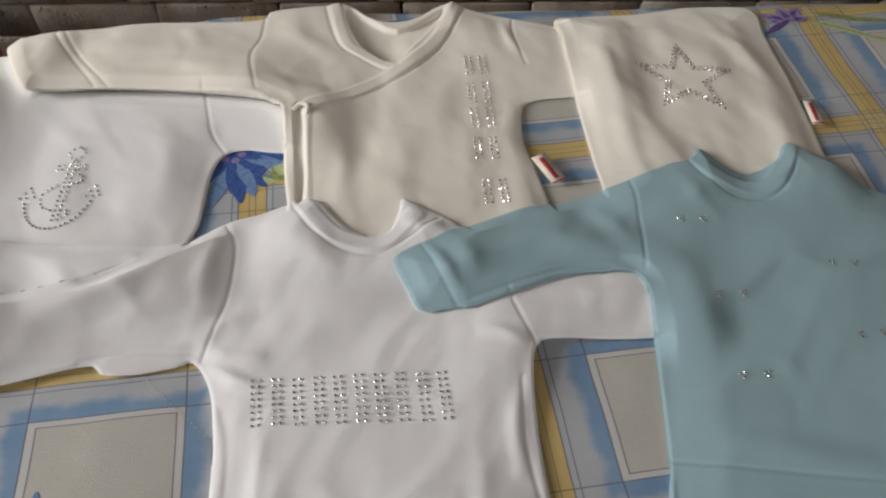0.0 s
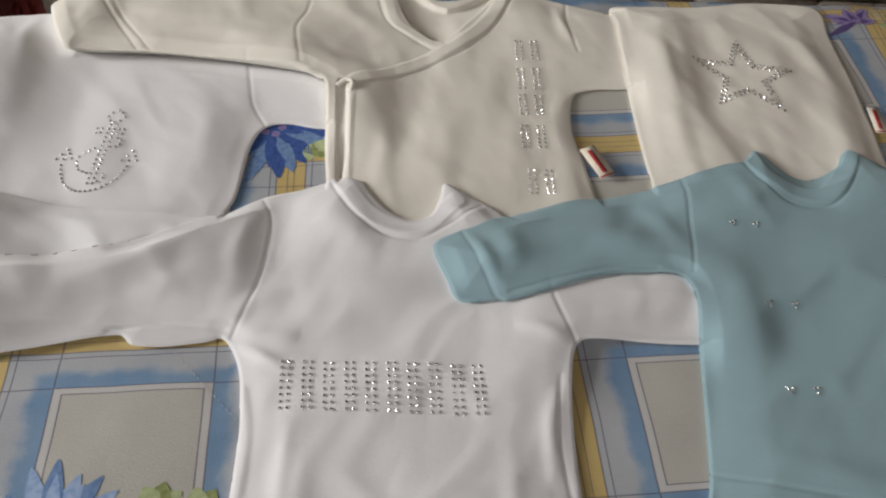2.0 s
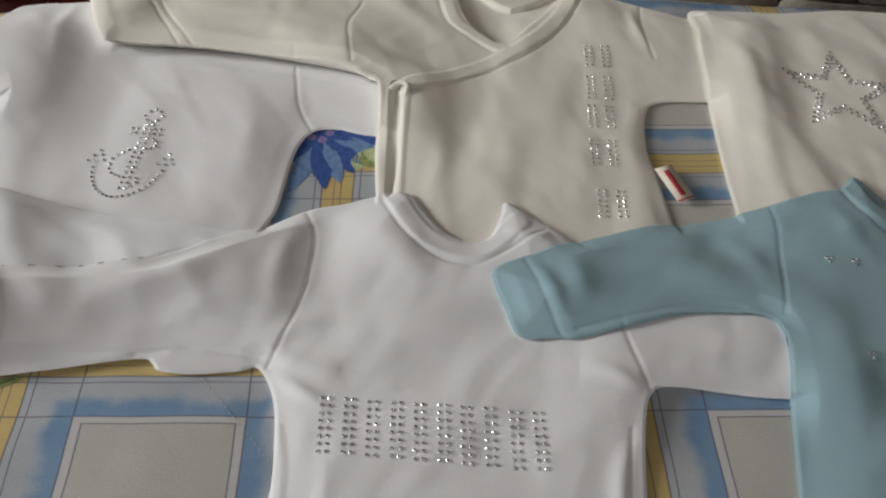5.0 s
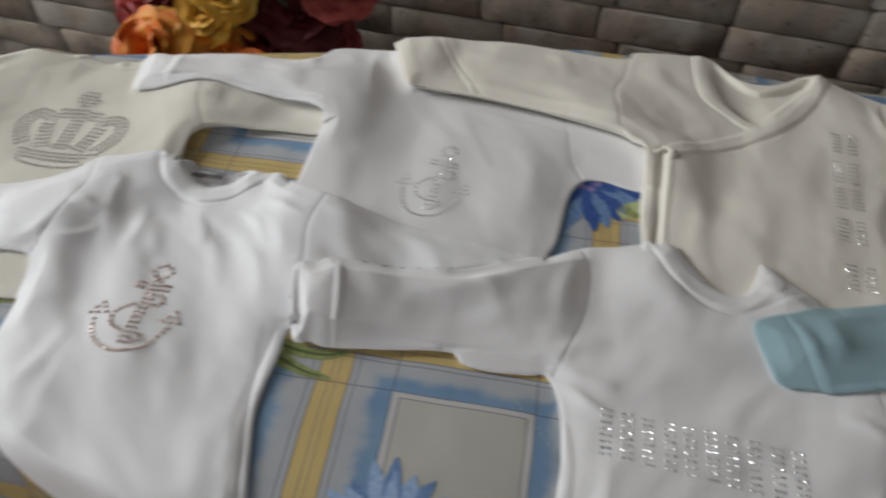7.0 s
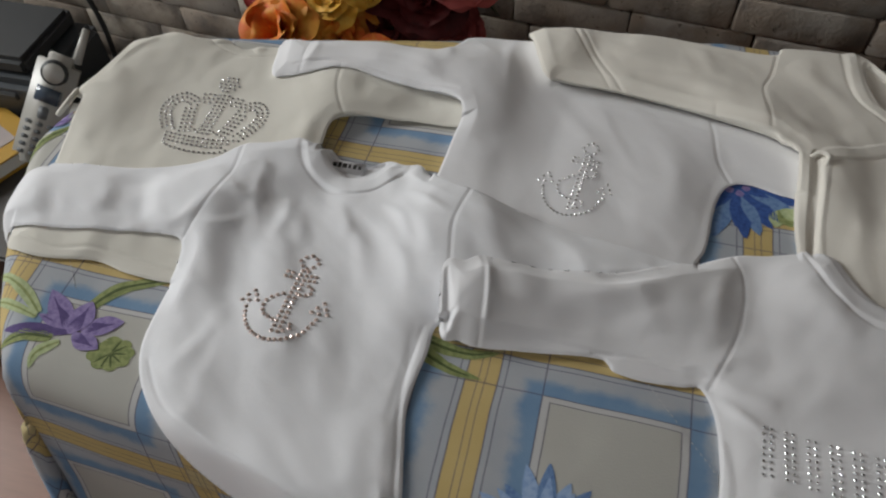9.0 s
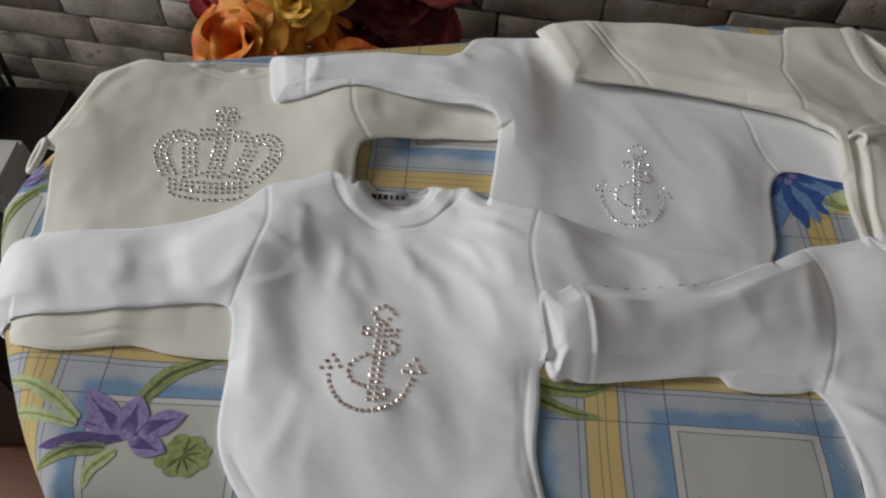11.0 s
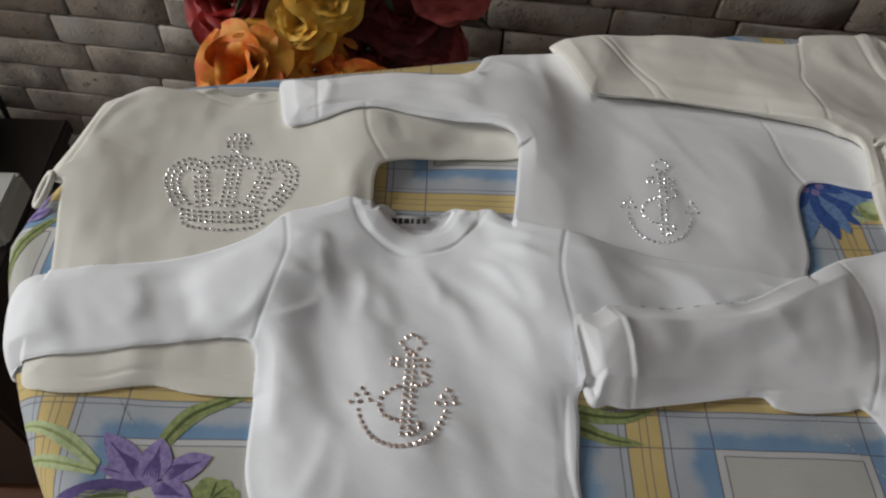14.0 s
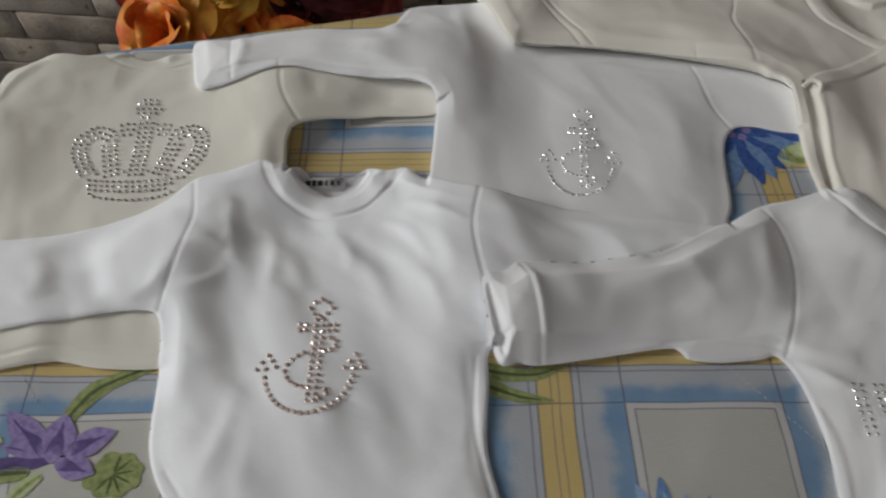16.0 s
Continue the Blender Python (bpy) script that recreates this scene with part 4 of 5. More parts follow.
kimono = garment(
    "wrap_bodysuit", "cream cotton wrap-over baby bodysuit with rhinestone lettering", "bodysuit",
    [(-0.042, 0.843), (-0.032, 0.808), (-0.016, 0.770), (0.0, 0.7675), (0.045, 0.7665), (0.105, 0.758), (0.182, 0.7375), (0.197, 0.728), (0.2108, 0.7145), (0.2097, 0.6506), (0.2128, 0.5891), (0.2189, 0.5072),
     (0.3214, 0.4969), (0.4238, 0.5072), (0.4249, 0.5912), (0.4228, 0.6229), (0.4197, 0.666), (0.4269, 0.7039), (0.4413, 0.7152), (0.4771, 0.7162), (0.5263, 0.7172), (0.5365, 0.8043), (0.4904, 0.8207), (0.4443, 0.8391),
     (0.3993, 0.8576), (0.3911, 0.8770), (0.3777, 0.8670), (0.3521, 0.8490), (0.3265, 0.843), (0.3009, 0.8520), (0.2814, 0.8735), (0.2702, 0.8835), (0.2579, 0.8740), (0.206, 0.866), (0.197, 0.855), (0.161, 0.854), (0.081, 0.860), (0.045, 0.857), (0.003, 0.861), (-0.027, 0.855)],
    CREAM,
    parts=(("sleeve", [(-0.0679, 0.8862), (0.1944, 0.8862), (0.1851, 0.8043), (0.1882, 0.7377), (0.1677, 0.7121), (-0.0679, 0.7531)], ""), ("cuff", [(-0.0679, 0.8862), (0.0, 0.8862), (0.018, 0.815), (0.048, 0.7633), (-0.0679, 0.7531)], ""),
           ("sleeve", [(0.4464, 0.8555), (0.4423, 0.7879), (0.4413, 0.7018), (0.557, 0.6916), (0.557, 0.8555)], ""),
           ("neck_binding", [(0.262, 0.8862), (0.2681, 0.8145), (0.306, 0.7654), (0.2292, 0.707), (0.221, 0.7244), (0.3214, 0.7889), (0.347, 0.8145), (0.3747, 0.876), (0.4034, 0.876), (0.3675, 0.8043), (0.3316, 0.7684), (0.2292, 0.7018), (0.2189, 0.7326), (0.3009, 0.7735), (0.2886, 0.8043), (0.2794, 0.876)], "folded neck binding"),
           ("under_flap", [(0.1985, 0.7223), (0.2312, 0.7121), (0.2251, 0.6096), (0.2271, 0.4969), (0.1985, 0.4969)], "")),
    seams=([(0.1995, 0.8658), (0.1933, 0.8248), (0.1841, 0.794), (0.1892, 0.7408)], [(0.000, 0.852), (0.017, 0.815), (0.046, 0.768)], [(0.009, 0.851), (0.029, 0.808), (0.058, 0.766)], [(0.4454, 0.8391), (0.4402, 0.8043), (0.4433, 0.7633)],
           [(0.2579, 0.8719), (0.2661, 0.8145), (0.2845, 0.7889), (0.306, 0.7684)], [(0.4003, 0.8606), (0.3747, 0.8094), (0.3368, 0.7654), (0.2855, 0.7346), (0.2394, 0.7121)]),
    dips=(([(0.2814, 0.8658), (0.2855, 0.8145), (0.3142, 0.7797), (0.347, 0.8094), (0.3788, 0.8576), (0.3265, 0.8309)], .0055), ([(0.221, 0.7121), (0.2302, 0.707), (0.2271, 0.6301), (0.2189, 0.6096)], .004)),
    bands=(([(0.2681, 0.8709), (0.2743, 0.8145), (0.2927, 0.791), (0.3132, 0.7735)], .007, .0016), ([(0.3921, 0.8658), (0.3644, 0.8094), (0.3265, 0.7705), (0.2804, 0.7408), (0.2364, 0.7182)], .008, .0022),
           ([(0.2353, 0.7141), (0.2312, 0.6711), (0.2282, 0.6096)], .0035, .0014), ([(0.2128, 0.7121), (0.2128, 0.6506), (0.2159, 0.6096)], .004, .0010)),
    folds=(([(0.014, 0.835), (0.0755, 0.8145), (0.1677, 0.8043)], .014, .004), ([(0.055, 0.794), (0.1165, 0.7889), (0.178, 0.7684)], .010, .003), ([(0.2087, 0.8453), (0.2394, 0.8145), (0.2702, 0.7787)], .012, .004),
           ([(0.1985, 0.7735), (0.2292, 0.7531), (0.2599, 0.7479)], .010, -.003), ([(0.265, 0.6865), (0.2579, 0.6404), (0.2497, 0.5994)], .010, .004), ([(0.3214, 0.6916), (0.3112, 0.6506), (0.3009, 0.5891)], .016, .003),
           ([(0.4238, 0.7121), (0.4034, 0.6711), (0.4136, 0.6096)], .012, .004), ([(0.4341, 0.835), (0.4341, 0.8043), (0.4402, 0.7735)], .005, .003)),
    hidden=([(0.15, 0.575), (0.3009, 0.5635), (0.47, 0.580), (0.47, 0.45), (0.15, 0.45)], [(0.4904, 0.66), (0.4904, 0.87), (0.60, 0.87), (0.60, 0.66)]),
    lifts=(([(-.03, .80), (.08, .79), (.175, .76)], .060, .010), ([(.186, .735), (.225, .70)], .045, .006), ([(.02, .865), (.20, .865), (.27, .88), (.39, .875)], .035, .008)), seed=13, angle=75, wrinkle=0.9)
spots = []
for x, y in ((0.3839, 0.7531), (0.3808, 0.7162), (0.3777, 0.6834), (0.3736, 0.6445), (0.3726, 0.5953)):
    spots += placed(bar_spots(5, 6, 0.0047), (x, y), (1, -.04), (.06, 1))
set_stones(kimono, spots, STONE_SMALL)
tube("tie_knot", [(.221, .712, .768), (.228, .7155, .771), (.234, .712, .772), (.233, .706, .769), (.231, .700, .765)], .0020, CREAM, kimono).data.transform(Matrix.Translation(-kimono.location))


def side_tag(root, a, b, width, out):
    """A folded ribbon tag with red print."""
    p, q = Vector((*a, 0)), Vector((*b, 0))
    d = (q - p).normalized()
    n = Vector(out).normalized()
    z = max(height_at(*a), height_at(*b)) + 0.003
    ang = math.atan2(d.y, d.x)
    mid = (p + q) / 2 + n * width / 2
    turn = Matrix.Rotation(ang, 4, "Z")
    bm = bmesh.new()
    box(bm, ((q - p).length, width, 0.0012), (mid.x, mid.y, z), 0.0004, turn)
    tag = part("side_tag", bm, TAG_CREAM, root, "cream ribbon tag with red print")
    tag.data.transform(Matrix.Translation(-root.location))
    L = (q - p).length
    bm = bmesh.new()
    c = p + d * L * 0.5 + n * (width * 0.5)
    box(bm, (L * 0.74, width * 0.30, 0.0004), (c.x, c.y, z + 0.0008), 0, turn)
    c = p + d * L * 0.975 + n * (width * 0.5)
    box(bm, (L * 0.03, width * 0.96, 0.0005), (c.x, c.y, z + 0.0008), 0, turn)
    ink = part("tag_print", bm, TAG_RED, tag)
    ink.data.transform(Matrix.Translation(-root.location))


side_tag(kimono, (0.4205, 0.6400), (0.4320, 0.6075), .014, (1, .42, 0))

star_shirt = garment(
    "baby_bodysuit", "cream cotton baby bodysuit with a silver rhinestone star", "bodysuit",
    [(0.4888, 0.8308), (0.4867, 0.7978), (0.4836, 0.771), (0.4774, 0.6844), (0.4733, 0.6019), (0.4764, 0.5091), (0.5795, 0.4988), (0.6723, 0.5091), (0.6815, 0.6122), (0.6880, 0.6575), (0.6940, 0.7187), (0.6985, 0.7823),
     (0.7035, 0.8175), (0.688, 0.833), (0.6393, 0.839), (0.5898, 0.8329), (0.5177, 0.8349)],
    CREAM,
    parts=(("shoulder_binding", [(0.4764, 0.8493), (0.4764, 0.8184), (0.528, 0.8246), (0.528, 0.8493)], ""),),
    seams=([(0.4909, 0.8215), (0.5073, 0.8184), (0.5228, 0.8308)],),
    folds=(([(0.497, 0.8081), (0.5177, 0.7462), (0.5073, 0.6534), (0.497, 0.6122)], .012, .005), ([(0.528, 0.8184), (0.5383, 0.7565), (0.528, 0.674), (0.5383, 0.6122)], .014, .004), ([(0.5692, 0.8184), (0.6104, 0.7565), (0.6414, 0.674), (0.6517, 0.6225)], .018, .004),
           ([(0.6311, 0.8184), (0.662, 0.7462), (0.6723, 0.6637)], .012, .004)),
    hidden=([(0.42, 0.580), (0.5692, 0.6082), (0.74, 0.590), (0.74, 0.45), (0.42, 0.45)],),
    seed=14, angle=80, thick=.0080)
set_stones(star_shirt, placed(star_spots(0.105), (0.5878, 0.7194), (.0455, -.011), (.006, .0475)), STONE_MESH)
side_tag(star_shirt, (0.6905, 0.6800), (0.6860, 0.6490), .011, (1, -.05, 0))

rose_anchor_shirt = garment(
    "baby_shirt", "white cotton baby shirt with a rose-gold rhinestone anchor", "baby shirt",
    [(-.213, .641), (-.235, .632), (-.26, .623), (-.282, .602), (-.336, .581), (-.405, .571), (-.436, .568), (-.452, .548), (-.450, .515), (-.436, .497), (-.415, .499), (-.374, .503), (-.321, .512),
     (-.288, .517), (-.268, .511), (-.263, .47), (-.260, .425), (-.246, .395), (-.223, .370), (-.197, .355), (-.15, .340), (-.10, .324), (-.048, .318), (-.038, .345), (-.046, .385), (-.053, .42),
     (-.050, .46), (-.045, .488), (.0, .497), (.06, .507), (.132, .53), (.15, .570), (.128, .580), (.032, .593), (-.046, .606), (-.07, .614), (-.09, .627), (-.103, .641), (-.118, .640), (-.132, .643),
     (-.146, .634), (-.160, .630), (-.175, .634), (-.187, .644), (-.200, .640)],
    WHITE,
    parts=(("sleeve", [(-.27, .64), (-.258, .61), (-.255, .57), (-.264, .535), (-.273, .50), (-.49, .48), (-.49, .60)], ""),
           ("sleeve", [(-.048, .62), (-.054, .585), (-.055, .56), (-.048, .52), (-.048, .483), (.16, .48), (.16, .60)], ""),
           ("collar", [(-.214, .65), (-.212, .632), (-.196, .606), (-.175, .593), (-.156, .591), (-.134, .598), (-.115, .616), (-.102, .65), (-.13, .66), (-.19, .66)], NECK),
           ("neck_inside", [(-.186, .650), (-.182, .628), (-.161, .612), (-.142, .619), (-.133, .650)], "shaded inner neck of the shirt"),
           ("hem", [(-.262, .41), (-.247, .41), (-.222, .381), (-.19, .366), (-.12, .342), (-.03, .332), (-.03, .28), (-.26, .30)], "")),
    seams=([(-.26, .622), (-.254, .585), (-.262, .54), (-.270, .512)], [(-.050, .606), (-.056, .57), (-.050, .53), (-.049, .49)],
           [(-.211, .640), (-.207, .625), (-.196, .608), (-.175, .594), (-.156, .592), (-.134, .599), (-.117, .617), (-.105, .638)], [(-.247, .41), (-.222, .381), (-.19, .366), (-.12, .342), (-.05, .334)], [(-.058, .48), (-.060, .43), (-.050, .38), (-.043, .35)]),
    dips=(([(-.187, .640), (-.182, .625), (-.161, .612), (-.142, .619), (-.133, .640), (-.160, .629)], .0065),),
    bands=(([(-.198, .636), (-.188, .615), (-.168, .603), (-.150, .602), (-.131, .611), (-.120, .635)], .009, .0022),),
    folds=(([(-.24, .59), (-.22, .56), (-.215, .52)], .010, .003), ([(-.11, .59), (-.08, .565), (-.065, .54)], .008, .0045), ([(-.14, .58), (-.11, .56), (-.08, .52)], .010, .003),
           ([(-.25, .60), (-.23, .60), (-.222, .58)], .006, .003), ([(-.28, .59), (-.30, .565), (-.33, .545)], .010, .002), ([(-.36, .57), (-.35, .54), (-.36, .52)], .010, .003),
           ([(-.30, .525), (-.275, .53), (-.265, .55)], .006, .003), ([(-.24, .45), (-.235, .42), (-.21, .39)], .012, .003), ([(-.19, .57), (-.18, .55), (-.17, .53)], .008, .003),
           ([(-.08, .41), (-.075, .38), (-.07, .35)], .012, .002), ([(.0, .575), (.06, .562), (.11, .545)], .015, .003), ([(-.065, .49), (-.062, .45), (-.064, .40)], .004, -.002),
           ([(-.235, .60), (-.225, .575), (-.222, .55)], .006, .0035), ([(-.12, .587), (-.10, .572), (-.083, .545)], .0055, .004), ([(-.105, .602), (-.08, .588), (-.06, .578)], .005, .0035),
           ([(-.262, .53), (-.24, .535), (-.225, .55)], .005, .0035), ([(-.20, .582), (-.195, .555), (-.20, .53)], .007, .003), ([(-.145, .567), (-.125, .54), (-.11, .50)], .008, .003), ([(-.23, .40), (-.215, .43), (-.21, .47)], .009, .003),
           ([(-.16, .58), (-.145, .565), (-.14, .545)], .006, .003), ([(-.10, .55), (-.085, .53), (-.075, .50)], .007, .003), ([(-.25, .57), (-.235, .565), (-.225, .57)], .005, .003),
           ([(-.205, .645), (-.203, .632)], .006, .004), ([(-.125, .645), (-.122, .632)], .005, .004)),
    hidden=([(-.03, .540), (.06, .552), (.20, .605), (.20, .44), (-.03, .44)],),
    lifts=(([(-.052, .605), (-.052, .545)], .05, .015), ([(-.255, .61), (-.26, .56)], .04, .005)), seed=15, angle=110, wrinkle=1.3)
set_stones(rose_anchor_shirt, placed(anchor_spots(0.056), (-.1690, .4435), (.074, .0005), (.003, .0805)), STONE_ROSE)
bm = bmesh.new()
box(bm, (.030, .011, .0007), (-.1655, .6265, height_at(-.1655, .6265) + .002), .0003, Matrix.Rotation(radians(22), 4, "X"))
neck_label = part("neck_label", bm, LABEL_SATIN, rose_anchor_shirt, "white satin neck label with black brand marks")
neck_label.data.transform(Matrix.Translation(-rose_anchor_shirt.location))
bm = bmesh.new()
for k, (w, h) in enumerate(((.004, .004), (.003, .0045), (.004, .004), (.002, .004), (.003, .004), (.003, .0035))):
    box(bm, (w, h, .0003), (-.178 + .0046 * k, .6275, height_at(-.1655, .6265) + .0030), 0, Matrix.Rotation(radians(22), 4, "X"))
ink = part("label_print", bm, LABEL_INK, neck_label)
ink.data.transform(Matrix.Translation(-rose_anchor_shirt.location))

lettered_shirt = garment(
    "baby_shirt", "white cotton long-sleeved baby shirt with silver rhinestone lettering", "baby shirt",
    [(.214, .615), (.190, .608), (.161, .601), (.119, .577), (.074, .552), (.030, .545), (.004, .542), (-.018, .540), (-.028, .540), (-.038, .532), (-.052, .528), (-.050, .50), (-.043, .475),
     (-.030, .475), (-.015, .474), (.032, .480), (.070, .4845), (.0775, .482), (.083, .477), (.103, .475), (.130, .477), (.143, .478), (.154, .455), (.157, .414), (.154, .36), (.150, .27), (.25, .245), (.36, .25), (.366, .33), (.370, .393),
     (.375, .434), (.383, .457), (.402, .461), (.464, .455), (.50, .46), (.50, .52), (.40, .54), (.358, .560), (.340, .578), (.325, .589), (.305, .604), (.300, .592), (.291, .574), (.277, .570), (.260, .578), (.246, .597), (.236, .612)],
    GREYER_WHITE,
    parts=(("sleeve", [(.165, .62), (.170, .573), (.166, .526), (.148, .477), (.12, .45), (-.10, .45), (-.10, .60)], ""), ("cuff", [(-.06, .55), (-.024, .55), (-.015, .50), (-.013, .45), (-.06, .45)], ""),
           ("sleeve", [(.374, .56), (.370, .52), (.374, .49), (.385, .44), (.52, .44), (.52, .56)], ""),
           ("collar", [(.21, .63), (.217, .608), (.228, .583), (.250, .558), (.275, .549), (.293, .555), (.335, .58), (.33, .62)], NECK)),
    seams=([(.163, .600), (.171, .573), (.166, .526), (.148, .478)], [(.371, .54), (.370, .515), (.375, .485), (.383, .456)], [(.214, .614), (.228, .583), (.250, .558), (.275, .549), (.293, .555), (.331, .580)],
           [(-.0265, .540), (-.0195, .518), (-.0165, .497), (-.0155, .472)], [(.362, .33), (.360, .39), (.367, .435)], [(.066, .487), (.10, .490), (.144, .485)]),
    bands=(([(.226, .608), (.242, .579), (.262, .564), (.284, .562), (.312, .585)], .009, .002), ([(.158, .44), (.163, .41), (.158, .35), (.154, .28)], .004, .0014)),
    dips=(([(-.0495, .524), (-.0440, .512), (-.0385, .497), (-.0365, .483), (-.0395, .4775), (-.0445, .487), (-.0485, .505)], .0040),),
    folds=(([(.155, .57), (.11, .545), (.05, .525), (.0, .51)], .014, .004), ([(.15, .54), (.10, .515), (.05, .495)], .010, .0035), ([(.145, .49), (.165, .505), (.19, .51)], .008, .004),
           ([(.16, .585), (.15, .55), (.148, .52)], .008, .003), ([(-.023, .540), (-.0165, .518), (-.0135, .497), (-.0125, .472)], .0035, .0042), ([(.20, .59), (.23, .56), (.25, .54)], .014, .004),
           ([(.21, .53), (.26, .51), (.31, .50)], .022, .004), ([(.365, .43), (.355, .40), (.352, .36)], .006, .004), ([(.20, .40), (.195, .36), (.19, .30)], .010, .004), ([(.19, .42), (.185, .38), (.18, .31)], .006, .003),
           ([(.15, .475), (.17, .462), (.19, .45)], .005, .004), ([(.152, .482), (.172, .478), (.195, .475)], .006, .003), ([(.378, .458), (.36, .47), (.34, .475)], .006, .003), ([(.12, .565), (.08, .535), (.03, .52)], .007, .003), ([(.33, .40), (.325, .36), (.32, .30)], .008, .003), ([(.30, .58), (.318, .572), (.335, .575)], .006, .004)),
    hidden=([(.36, .535), (.46, .515), (.56, .42), (.56, .61), (.36, .61)],),
    lifts=(([(-.045, .51), (-.02, .525), (.03, .52)], .05, .007), ([(.378, .462), (.384, .455)], .04, .007)), seed=16, angle=20)
spots = []
for x, y in ((.183, .424), (.211, .421), (.2385, .4185), (.266, .416), (.295, .413)):
    spots += placed(bar_spots(5, 8, 0.0047), (x, y), (1, -.06), (.01, 1))
set_stones(lettered_shirt, spots, STONE_SMALL)

blue_shirt = garment(
    "baby_shirt", "light blue cotton long-sleeved baby shirt with tiny rhinestone clusters", "baby shirt",
    [(0.2904, 0.5413), (0.2975, 0.5148), (0.3047, 0.4945), (0.331, 0.4935), (0.341, 0.4925), (0.372, 0.4995), (0.415, 0.5105), (0.452, 0.5110), (0.467, 0.5085), (0.4730, 0.502), (0.4745, 0.484), (0.467, 0.440), (0.458, 0.397), (0.4495, 0.360), (0.440, 0.332), (0.4255, 0.2507), (0.5546, 0.21), (0.6968, 0.1796),
     (0.707, 0.3015), (0.7222, 0.4336), (0.7883, 0.4031), (0.8696, 0.3624), (0.9, 0.4234), (0.7883, 0.5148), (0.707, 0.5677), (0.690, 0.597), (0.676, 0.6075), (0.664, 0.612), (0.654, 0.6165), (0.645, 0.623), (0.637, 0.617), (0.629, 0.606), (0.612, 0.598), (0.597, 0.597), (0.582, 0.607), (0.574, 0.6195), (0.566, 0.628), (0.557, 0.619), (0.548, 0.613), (0.532, 0.611), (0.4916, 0.6002), (0.4022, 0.5829), (0.3473, 0.5677), (0.3189, 0.5545), (0.3108, 0.5524)],
    BLUE,
    parts=(("sleeve", [(0.2803, 0.6063), (0.4957, 0.6164), (0.4886, 0.5555), (0.4784, 0.5077), (0.4713, 0.4844), (0.2803, 0.4742)], ""), ("cuff", [(0.2803, 0.5656), (0.3128, 0.5656), (0.3229, 0.525), (0.3311, 0.4742), (0.2803, 0.4742)], ""),
           ("sleeve", [(0.707, 0.6063), (0.7172, 0.525), (0.7253, 0.4234), (0.9102, 0.3015), (0.9305, 0.5047)], ""),
           ("collar", [(0.5394, 0.6469), (0.5505, 0.6164), (0.5576, 0.5921), (0.578, 0.5707), (0.6064, 0.5667), (0.6298, 0.5829), (0.6613, 0.6164), (0.646, 0.6469)], NECK)),
    seams=([(0.4957, 0.6022), (0.4916, 0.5656), (0.4794, 0.5098)], [(0.5495, 0.6195), (0.5576, 0.591), (0.578, 0.5697), (0.6064, 0.5656), (0.6298, 0.5819), (0.6542, 0.6185)], [(0.3118, 0.5524), (0.3209, 0.525), (0.3311, 0.4945)],
           [(0.4581, 0.4945), (0.4591, 0.4539), (0.4499, 0.4031), (0.4367, 0.3421), (0.4245, 0.271)], [(0.3412, 0.4986), (0.4144, 0.5155), (0.454, 0.5150)], [(0.446, 0.365), (0.504, 0.349), (0.58, 0.331), (0.70, 0.305)]),
    bands=(([(0.5587, 0.6185), (0.5668, 0.5961), (0.5871, 0.5799), (0.6095, 0.5778), (0.6257, 0.5921), (0.646, 0.6164)], .009, .002), ([(0.4692, 0.4894), (0.4632, 0.4336), (0.4499, 0.3726), (0.4327, 0.2812)], .004, .0016)),
    folds=(([(0.3412, 0.5535), (0.3463, 0.5352), (0.3514, 0.5148)], .010, .004), ([(0.3819, 0.5606), (0.4225, 0.5453), (0.4632, 0.525)], .014, .004), ([(0.4428, 0.586), (0.4682, 0.5555), (0.4733, 0.525)], .010, .003), ([(0.3158, 0.5504), (0.328, 0.525), (0.3362, 0.4976)], .006, .004),
           ([(0.5343, 0.6063), (0.5444, 0.5758), (0.5546, 0.5453)], .010, .003), ([(0.5038, 0.5758), (0.5241, 0.5352), (0.5343, 0.4539)], .022, .003), ([(0.6054, 0.5453), (0.6156, 0.4844), (0.6054, 0.4031)], .03, .003), ([(0.4835, 0.3726), (0.5444, 0.3523), (0.6054, 0.332)], .012, .004)),
    seed=17, angle=10, wrinkle=0.6, thick=.0065)
spots = []
for x, y in ((0.522, 0.553), (0.540, 0.551), (0.526, 0.4805), (0.546, 0.4795), (0.520, 0.4155), (0.538, 0.4145), (0.625, 0.497), (0.642, 0.494), (0.618, 0.4345), (0.636, 0.4345), (0.6968, 0.5047)):
    spots += [(x - .0016, y), (x + .0018, y + .0003), (x + .0003, y - .0032)]
set_stones(blue_shirt, spots, STONE_SMALL)

